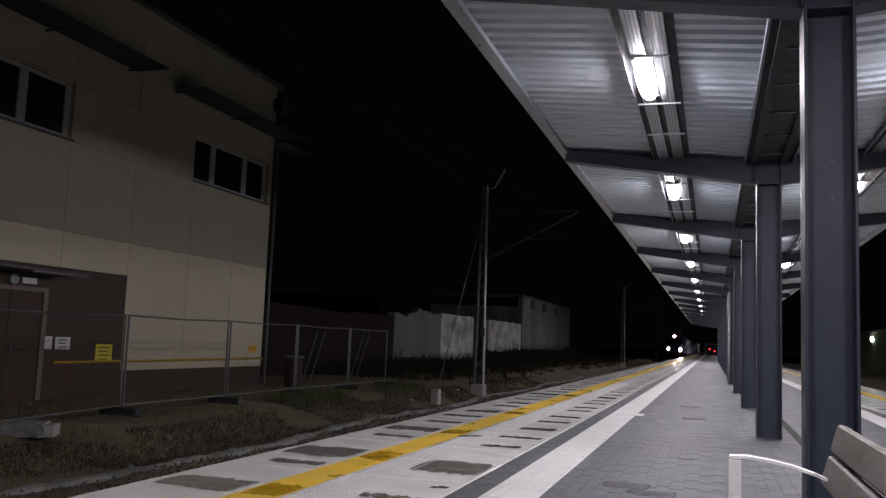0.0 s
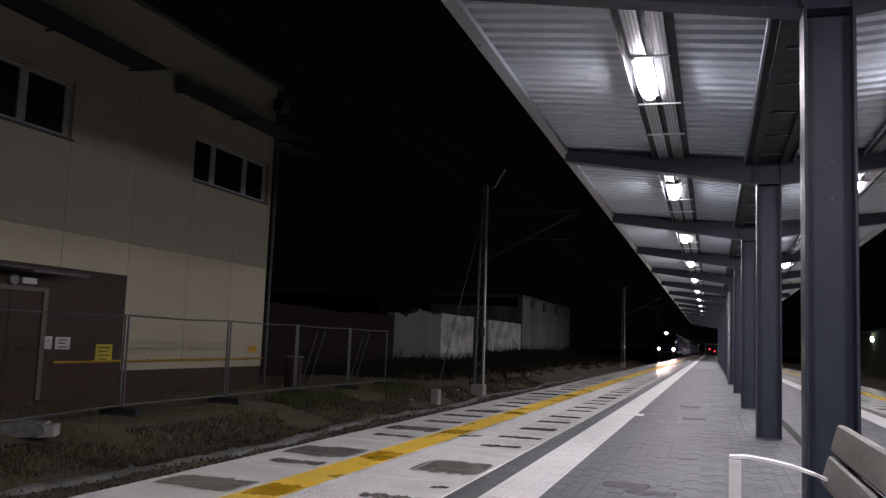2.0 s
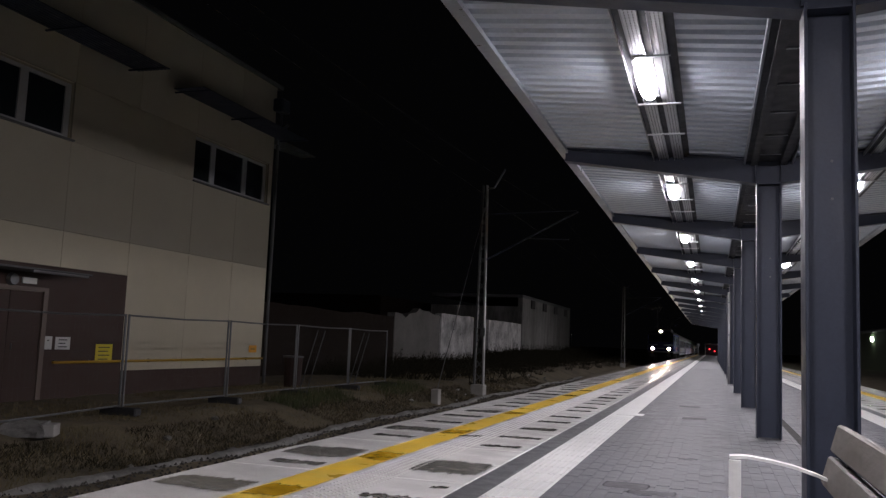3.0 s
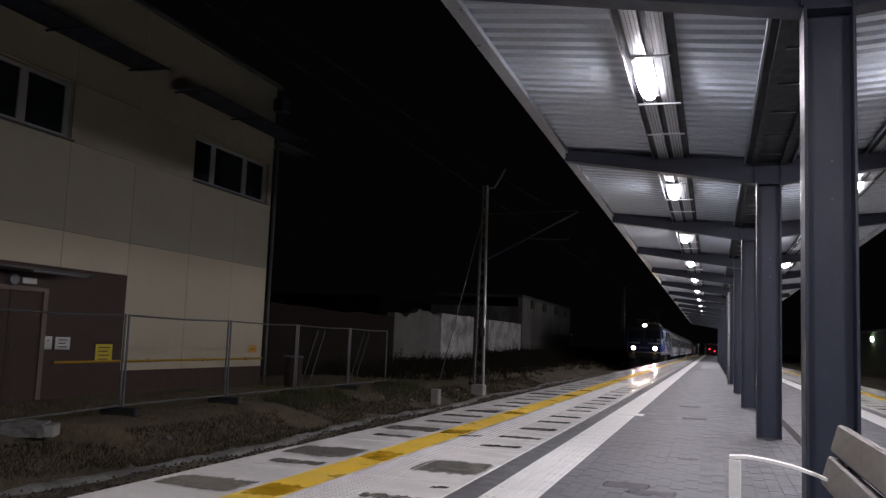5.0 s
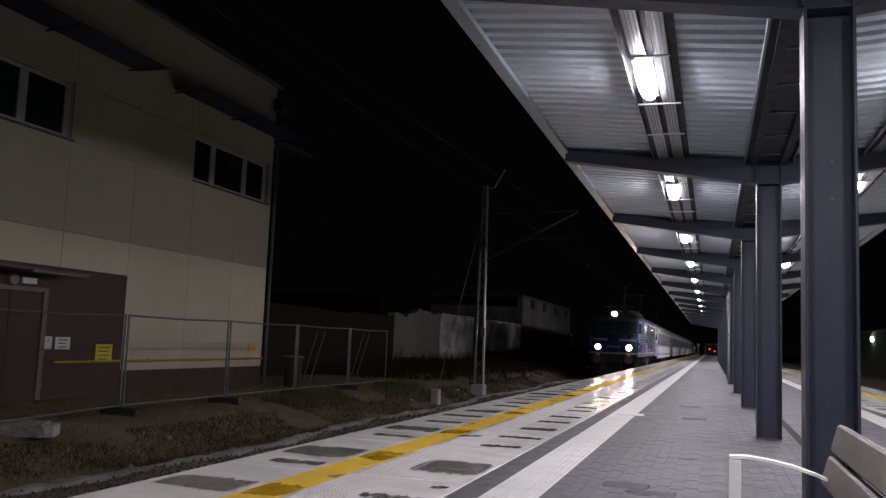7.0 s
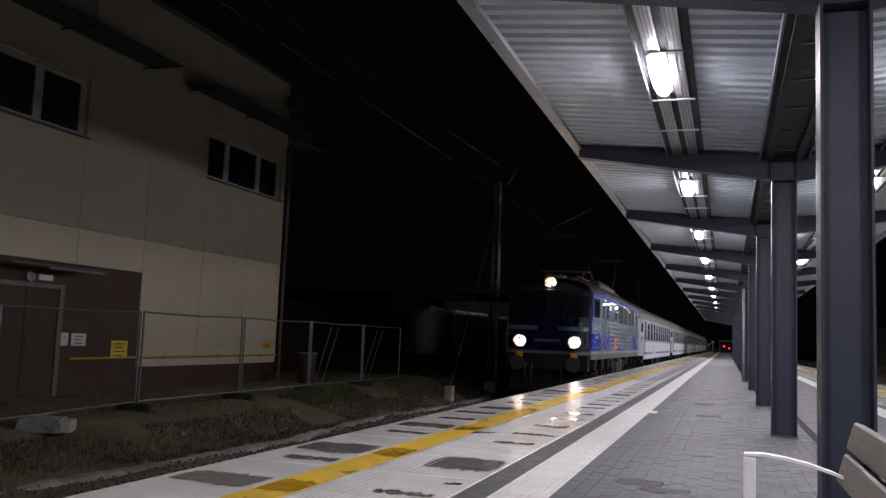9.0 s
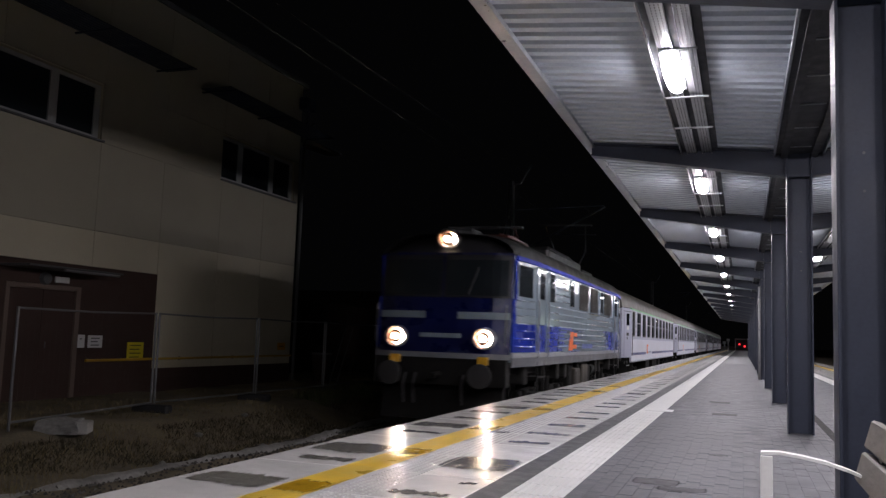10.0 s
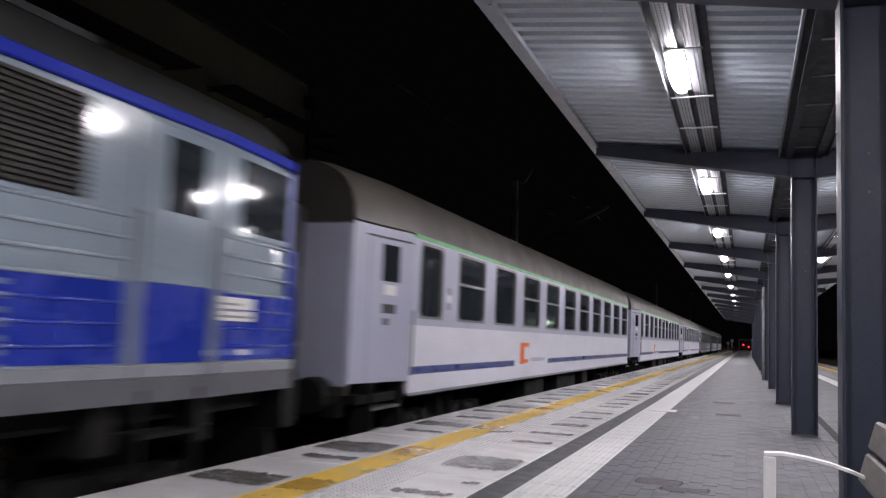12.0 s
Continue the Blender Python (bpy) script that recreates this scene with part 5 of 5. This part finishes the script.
        for a, b in ((2.85, 3.30), (5.10, 5.60), (9.76, 10.18)):
            w = new("side_window")
            w.parent = t
            xa, xb = sorted((X + s * 0.003, X + s * 0.016))
            part("frame", box(B(), xa, xb, a - 0.05, b + 0.05, 1.76, 2.45), M["lgrey"], w)
            xa, xb = sorted((X + s * 0.012, X + s * 0.022))
            part("pane", box(B(), xa, xb, a, b, 1.81, 2.41, 0.004), M["glass"], w)
        for a, b in ((6.40, 7.66), (8.12, 9.25), (10.52, 11.95)):
            g = new("louvre")
            g.parent = t
            xa, xb = sorted((X + s * 0.002, X + s * 0.008))
            part("backing", box(B(), xa, xb, a, b, 1.78, 2.43), M["dark"], g)
            for k in range(17):
                z = 1.79 + 0.038 * k
                xa, xb = sorted((X + s * 0.008, X + s * 0.034))
                part("blade", box(B(), xa, xb, a, b, z, z + 0.012), M["louvre"], g)
        # emblem: slanted orange bars with blue speed lines
        def flat(name, pts, material, out):
            bm = B()
            xa, xb = sorted((X + s * out, X + s * (out + 0.003)))
            prism(bm, pts, "x", xa, xb)
            part(name, bm, material, t)
        flat("emblem", [(5.0, 0.76), (5.45, 0.76), (5.62, 1.2), (5.2, 1.2)], M["orange"], 0.019)
        flat("emblem", [(5.46, 0.80), (6.0, 0.80), (6.02, 0.90), (5.50, 0.90)], M["orange"], 0.019)
        flat("emblem", [(5.63, 1.10), (6.05, 1.10), (6.05, 1.19), (5.66, 1.19)], M["orange"], 0.019)
        for y, e2, z in ((5.0, 6.5, 0.735), (5.55, 6.5, 0.93), (5.1, 5.3, 1.05), (5.1, 6.9, 1.22), (5.7, 6.7, 1.075)):
            flat("emblem_line", [(y, z), (e2, z), (e2, z + 0.016), (y, z + 0.016)], M["blue"], 0.020)
        for k in range(9):
            y = 6.75 + 0.18 * k
            flat("lettering_bar", [(y, 0.80), (y + 0.13, 0.80), (y + 0.15, 0.92), (y + 0.02, 0.92)], M["lblue"], 0.019)
        slab("data_panel", 13.42, 14.02, 1.06, 1.25, M["paper"], 0.018)
        for k in range(3):
            slab("data_line", 13.47, 13.97 - 0.09 * k, 1.085 + 0.05 * k, 1.105 + 0.05 * k, M["sill"], 0.0195)
        for k in range(6):
            slab("lettering_bar", 13.25 + 0.19 * k, 13.41 + 0.19 * k, 0.785, 0.83, M["lblue"] if k % 3 else M["paper"], 0.0075)
        # underframe boxes between the bogies
        xa, xb = sorted((s * 0.87, s * 1.38))
        for ya, yb, za, zb, dp, mt in ((5.75, 6.25, -0.22, 0.42, 0.02, "bogie"), (6.32, 7.0, -0.30, 0.30, 0.10, "bogie2"), (7.08, 7.42, -0.05, 0.44, 0.0, "bogie"),
                                       (7.5, 8.35, -0.26, 0.40, 0.06, "bogie2"), (8.42, 8.95, -0.10, 0.35, 0.02, "bogie")):
            xa, xb = sorted((s * 0.9, s * (1.30 + dp)))
            part("equipment_box", box(B(), xa, xb, ya, yb, za, zb, 0.025), M[mt], t)
            part("box_lid", box(B(), *sorted((s * (1.302 + dp), s * (1.315 + dp))), ya + 0.06, yb - 0.06, za + 0.08, zb - 0.08, 0.005), M[mt], t)
        for z, x in ((0.50, 1.36), (0.46, 1.30)):
            part("air_pipe", rod(B(), (s * x, 0.9, z), (s * x, 14.0, z), 0.016, 6), M["grime"], t)
        for y in (1.35, 2.9, 4.4, 5.3, 9.8, 10.4, 12.4, 13.5):
            part("sand_box", box(B(), *sorted((s * 1.0, s * 1.36)), y - 0.13, y + 0.13, 0.10, 0.52, 0.03), M["grime" if int(y * 10) % 3 else "bogie"], t)
            part("sand_pipe", tube(B(), [(s * 1.25, y, 0.12), (s * 1.1, y + 0.12, -0.25), (s * 0.8, y + 0.2, -0.6)], 0.02, 5), M["grime"], t)
        part("air_tank", rod(B(), (s * 1.15, 9.1, 0.2), (s * 1.15, 9.9, 0.2), 0.2, 14), M["bogie"], t)
    # roof equipment
    part("roof_hatch", box(B(), -0.9, 0.9, 5.2, 9.6, 2.9, 3.24, 0.06), M["black"], t)
    part("resistor_hood", box(B(), -0.75, 0.75, 6.0, 9.0, 3.24, 3.36, 0.05), M["locoroof"], t)
    for y in (3.0, 11.9):
        pg = new("pantograph")
        pg.parent = t
        pg.matrix_basis = pose(0, y, 3.0)
        part("base", box(B(), -0.7, 0.7, -0.9, 0.9, 0.12, 0.18), M["redp"] if y < 5 else M["black"], pg, "red pantograph base frame" if y < 5 else "")
        up = 0.2 if y < 5 else 1.45
        pm = M["redp"] if y < 5 else M["black"]
        for x in (-0.5, 0.5):
            part("arm", tube(B(), [(x, -0.8, 0.2), (x, 0.7, 0.2 + up * 0.48), (x * 1.3, -0.2, 0.2 + up)], 0.022), pm, pg)
            for yy in (-0.8, 0.8):
                part("insulator", rod(B(), (x, yy, -0.12), (x, yy, 0.12), 0.06, 10, 0.045), M["sill"], pg)
        part("collector", box(B(), -0.85, 0.85, -0.28, -0.12, 0.2 + up, 0.24 + up, 0.01), M["dgrey"], pg)
    for y in (1.2, 13.7):
        part("roof_horn_box", box(B(), -0.35, 0.35, y - 0.3, y + 0.3, 2.98, 3.16, 0.05), M["dgrey"], t)
    for y in (3.55, 11.35):
        bogie(t, y, 3.05, 1.2, 0.6)
        for d in (-1.525, 1.525):
            wheelset(t, 0, y + d, 0.625)
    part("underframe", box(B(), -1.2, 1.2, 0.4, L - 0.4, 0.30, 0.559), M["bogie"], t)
    taper_cabs(t, L)
    return t


M["cover"] = mat("cast_iron_cover", (0.05, 0.05, 0.052), 0.7, spec=0.2, var=0.2)
M["flute"] = mat("pressed_lamp_glass", (0.035, 0.02, 0.014), 0.95, spec=0.0, var=0.05, bump=0.0)
M["end_brown"] = mat("grimy_end_paint", (0.045, 0.04, 0.036), 0.6, var=0.2)
M["locoroof"] = mat("loco_roof_grey", (0.028, 0.028, 0.027), 0.55, spec=0.3, var=0.2, scale=2, fine=30, bump=0.1)
M["black"] = mat("sooty_black_paint", (0.022, 0.022, 0.024), 0.5, var=0.2)
M["louvre"] = mat("louvre_grey_brown", (0.034, 0.031, 0.024), 0.75, var=0.1)
M["lblue"] = mat("pale_blue_lettering", (0.07, 0.12, 0.42), 0.4, var=0.05)
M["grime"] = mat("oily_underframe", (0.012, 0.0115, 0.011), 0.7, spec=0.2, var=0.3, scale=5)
M["skirt"] = mat("dusty_grey_skirt", (0.095, 0.10, 0.115), 0.55, var=0.2, scale=3, dirt=(0.07, 0.065, 0.06), dirt_amount=0.6)
M["bogie2"] = mat("dusty_box", (0.041, 0.036, 0.031), 0.7, var=0.25, scale=4)


def build_wagon(accent):
    """A passenger coach; y = 0 is its front end, the body runs to y = 23.4."""
    L, W = 23.4, 1.412
    z0, z1, zr = 0.24, 2.26, 3.02
    D = 1.33                     # entrance sections at both ends, drawn in
    t = thing("coach", "white and pale grey passenger coach with a blue stripe", "railway coach", "coaches of the train")

    def half(y):
        d = min(y, L - y)
        return W if d > D else W - 0.20 * (1 - d / D)
    sec = body_section(1.0, 0, 0, 1.0)
    # roof
    bm = B()
    rows = []
    for y in (0.0, 0.25, D, D + 0.01, L / 2, L - D - 0.01, L - D, L - 0.25, L):
        k = 0.94 if y in (0.0, L) else 1.0
        w = half(y) + 0.015
        row = []
        for i in range(15):
            a = math.pi - math.pi * i / 14
            ca, sa = math.cos(a), math.sin(a)
            row.append((w * math.copysign(abs(ca) ** 0.62, ca), y, z1 + 0.02 + (zr * k - z1 + (1 - k) * z1) * abs(sa) ** 0.85))
        rows.append(row)
    sheet(bm, rows)
    part("roof", bm, M["wagon_roof"], t, "weathered grey-brown roof", smooth=True)
    # window openings; the sides are built in strips round them
    wins = [(2.02, 0.88)] + [(3.82 + 1.93 * i, 1.34) for i in range(10)]
    for s in (-1, 1):
        def strip(name, y0, y1, za, zb, material, out=0.0, thick=0.06, label="", parent=t):
            xa, xb = sorted((s * (W - thick), s * (W + out)))
            return part(name, box(B(), xa, xb, y0, y1, za, zb), material, parent, label)
        strip("lower_side", D, L - D, z0, 1.12, M["wagon"], label="white lower side")
        strip("waist", D, L - D, 1.12, 1.21, M["wagon_grey"])
        strip("upper_band", D, L - D, 2.205, z1, M["wagon_grey"])
        edges = [D] + [v for c, w in wins for v in (c - w / 2, c + w / 2)] + [L - D]
        for a, b in zip(edges[::2], edges[1::2]):
            strip("pillar", a, b, 1.21, 2.205, M["wagon_grey"])
        strip("gutter_line", D, L - D, 2.228, 2.295, M[accent], 0.012, label="%s line under the gutter" % ("green" if accent == "green" else "pale"))
        strip("blue_stripe", D + 0.02, D + 5.1, 0.50, 0.60, M["stripe"], 0.003)
        strip("blue_stripe", D + 7.9, L - D - 0.02, 0.50, 0.60, M["stripe"], 0.003)
        strip("emblem", D + 5.55, D + 5.85, 0.52, 0.92, M["orange"], 0.003)
        strip("emblem", D + 5.86, D + 6.2, 0.84, 0.92, M["orange"], 0.003)
        strip("emblem", D + 5.86, D + 6.15, 0.54, 0.61, M["orange"], 0.003)
        for k in range(5):
            strip("lettering_bar", D + 6.4 + 0.24 * k, D + 6.58 + 0.24 * k, 0.56, 0.63, M["wagon_grey"], 0.003)
        for k in range(3):
            strip("pictogram", 2.66, 2.82, 1.36 + 0.11 * k, 1.45 + 0.11 * k, M["sill"] if k != 1 else M["paper"], 0.003)
        strip("sill_rail", D, L - D, z0 - 0.001, z0 + 0.035, M["sill"], 0.008)
        for i, (c, w) in enumerate(wins):
            win = new("window")
            win.parent = t
            xa, xb = sorted((s * (W - 0.05), s * (W - 0.03)))
            part("pane", box(B(), xa, xb, c - w / 2, c + w / 2, 1.21, 2.205), M["glass"], win)
            bm = B()
            xa, xb = sorted((s * (W - 0.03), s * (W + 0.006)))
            for a, b, p, q in ((c - w / 2, c + w / 2, 1.21, 1.245), (c - w / 2, c + w / 2, 2.17, 2.205),
                               (c - w / 2, c - w / 2 + 0.035, 1.245, 2.17), (c + w / 2 - 0.035, c + w / 2, 1.245, 2.17)):
                box(bm, xa, xb, a, b, p, q)
            for cy, dy in ((c - w / 2 + 0.034, 1), (c + w / 2 - 0.034, -1)):
                for cz, dz in ((1.244, 1), (2.171, -1)):
                    prism(bm, [(cy, cz), (cy + dy * 0.10, cz), (cy + dy * 0.035, cz + dz * 0.035), (cy, cz + dz * 0.10)], "x", xa + 0.002, xb - 0.002)
            if i > 0 and i != 2:
                box(bm, xa, xb, c - w / 2 + 0.035, c + w / 2 - 0.035, 1.74, 1.775)
            part("frame", bm, M["galv"], win)
        # entrance sections
        for mir in (0, 1):
            def Y(y):
                return y if not mir else L - y
            bm = B()
            o = [(half(0), Y(0)), (W, Y(D)), (W - 0.08, Y(D)), (half(0) - 0.08, Y(0))]
            prism(bm, [(s * x, y) for x, y in o], "z", 0.43, z1)
            part("entrance_side", bm, M["wagon_grey"], t, "drawn-in pale grey entrance section")
            dr = new("door")
            dr.parent = t
            def dp(y, out):
                return (s * (half(Y(y)) + out), Y(y))
            for name, ya, yb, za, zb, material, out in (("leaf", 0.34, 1.24, 0.46, 2.10, M["wagon_grey"], 0.012), ("pane", 0.60, 0.98, 1.62, 2.06, M["glass"], 0.016),
                                                         ("notice", 0.66, 0.92, 1.46, 1.58, M["paper"], 0.016), ("recess", 0.62, 0.92, 1.24, 1.35, M["dark"], 0.016), ("handle_plate", 0.66, 0.76, 1.10, 1.18, M["dark"], 0.02)):
                bm = B()
                prism(bm, [dp(ya, out), dp(yb, out), dp(yb, 0.001), dp(ya, 0.001)], "z", za, zb)
                part(name, bm, material, dr)
            bm = B()
            prism(bm, [dp(0.28, 0.02), dp(1.28, 0.02), dp(1.28, 0.001), dp(0.28, 0.001)], "z", 2.13, 2.15)
            part("drip_rail", bm, M["dark"], t)
            part("door_handrail", rod(B(), (dp(1.29, 0.05)[0], dp(1.29, 0)[1], 0.5), (dp(1.29, 0.05)[0], dp(1.29, 0)[1], 1.3), 0.014, 6), M["galv"], t)
            for z, o2 in ((-0.18, 0.02), (0.12, -0.02)):
                xa, xb = sorted((s * (half(Y(1.1)) - 0.28), s * (half(Y(1.1)) + o2)))
                part("step", box(B(), xa, xb, min(Y(0.38), Y(1.22)), max(Y(0.38), Y(1.22)), z, z + 0.03), M["galv"], t)
            for yy in (0.36, 1.24):
                xa, xb = sorted((s * (half(Y(1.1)) - 0.28), s * (half(Y(1.1)) - 0.02)))
                part("step_plate", box(B(), xa, xb, min(Y(yy), Y(yy) + 0.03), max(Y(yy), Y(yy) + 0.03), -0.2, 0.43), M["bogie"], t)
        xa, xb = sorted((s * 0.8, s * 1.25))
        for a, b in ((8.0, 9.6), (11.0, 13.2), (14.2, 15.0)):
            part("equipment_box", box(B(), xa, xb, a, b, -0.3, 0.2, 0.03), M["bogie"], t)
    # ends, bellows, buffers
    for e in (0, 1):
        y = 0.0 if e == 0 else L
        d = -1 if e == 0 else 1
        arch = [(-half(0) + 0.01, 0.30)]
        for i in range(15):
            a = math.pi - math.pi * i / 14
            ca, sa = math.cos(a), math.sin(a)
            arch.append(((half(0) - 0.005) * math.copysign(abs(ca) ** 0.62, ca), z1 + 0.02 + (zr * 0.94 - 0.94 * z1 - 0.01) * abs(sa) ** 0.85))
        arch.append((half(0) - 0.01, 0.30))
        part("end_wall", prism(B(), arch, "y", min(y + d * 0.004, y - d * 0.06), max(y + d * 0.004, y - d * 0.06)), M["end_brown"], t, "dark grimy roof end")
        part("end_panel", box(B(), -half(0) + 0.012, half(0) - 0.012, min(y + d * 0.005, y + d * 0.03), max(y + d * 0.005, y + d * 0.03), 0.40, z1 - 0.03, 0.008), M["wagon_grey"], t, "pale lilac-grey end panel")
        part("bellows", box(B(), -0.62, 0.62, min(y, y + d * 0.34), max(y, y + d * 0.34), 0.35, 2.45, 0.08), M["rubber"], t)
        for s in (-1, 1):
            part("buffer", rod(B(), (s * 0.88, y, 0.30), (s * 0.88, y + d * 0.30, 0.30), 0.2, 14), M["bogie"], t)
        part("end_beam", box(B(), -1.1, 1.1, min(y, y - d * 0.2), max(y, y - d * 0.2), 0.05, 0.299), M["bogie"], t)
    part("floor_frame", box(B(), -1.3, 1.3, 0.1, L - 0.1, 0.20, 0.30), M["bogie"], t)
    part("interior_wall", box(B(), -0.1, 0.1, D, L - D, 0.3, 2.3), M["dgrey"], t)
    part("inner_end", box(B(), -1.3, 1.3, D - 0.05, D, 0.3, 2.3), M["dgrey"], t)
    for y in (3.4, L - 3.4):
        bogie(t, y, 2.5, 1.12, 0.45)
        for d in (-1.25, 1.25):
            wheelset(t, 0, y + d, 0.46)
    return t


# front end of the locomotive along the track, by time
RUN = [(0.0, 131.8), (1.5, 114.0), (2.5, 102.3), (5.5, 66.6), (6.5, 55.0), (7.5, 43.6), (9.0, 26.5), (9.5, 20.8), (10.0, 15.1), (10.4, 10.5), (10.8, 5.85),
       (11.4, -1.05), (12.0, -7.78)]


def motions():
    for ob, off in train:
        walk(ob, [(t, pose(AXIS, y + off, 0)) for t, y in RUN])
    rolling = [(w, w.location.z - RAIL, w.location.y) for ob, _ in train for w in ob.children if w.name.startswith("wheelset")]
    for w, r, y in rolling:
        # rolling, in steps of less than a quarter turn
        rows = []
        steps = 240
        for i in range(steps + 1):
            tt = 12.0 * i / steps
            k = max(j for j in range(len(RUN)) if RUN[j][0] <= tt)
            k = min(k, len(RUN) - 2)
            f = (tt - RUN[k][0]) / (RUN[k + 1][0] - RUN[k][0])
            d = RUN[0][1] - (RUN[k][1] + f * (RUN[k + 1][1] - RUN[k][1]))
            rows.append((tt, pose(0, y, RAIL + r, math.degrees(d / r) % 360)))
        walk(w, rows)


# ---------------------------------------------------------------- build
build_ground()
build_grass()
build_scrub()
build_track(AXIS, "railway track beside the platform")
build_track(AXIS_R, "railway track on the far side of the platform")
build_ballast()
platform = build_platform()
build_canopy()
for k in range(K0, K1 + 1):
    build_column(COL_Y + BAY * k)
    build_beam(COL_Y + BAY * k)
for k in range(-2, 14):
    for x in (LAMP_X, 2 * CX - LAMP_X):
        build_lamp(x, LAMP_Y + BAY * k)
build_building()
build_notices()
build_fence()
build_masts()
build_ruins()
build_yard_bits()
build_bench()
build_far_side()
train = [(build_loco(), 0.0)]
coach = build_wagon("green")
train.append((coach, 16.35))
for i in range(1, 6):
    train.append((copy_thing(coach, pose(0, 0, 0)), 16.35 + 24.5 * i))
build_wet(platform)
build_pavers(platform)
motions()
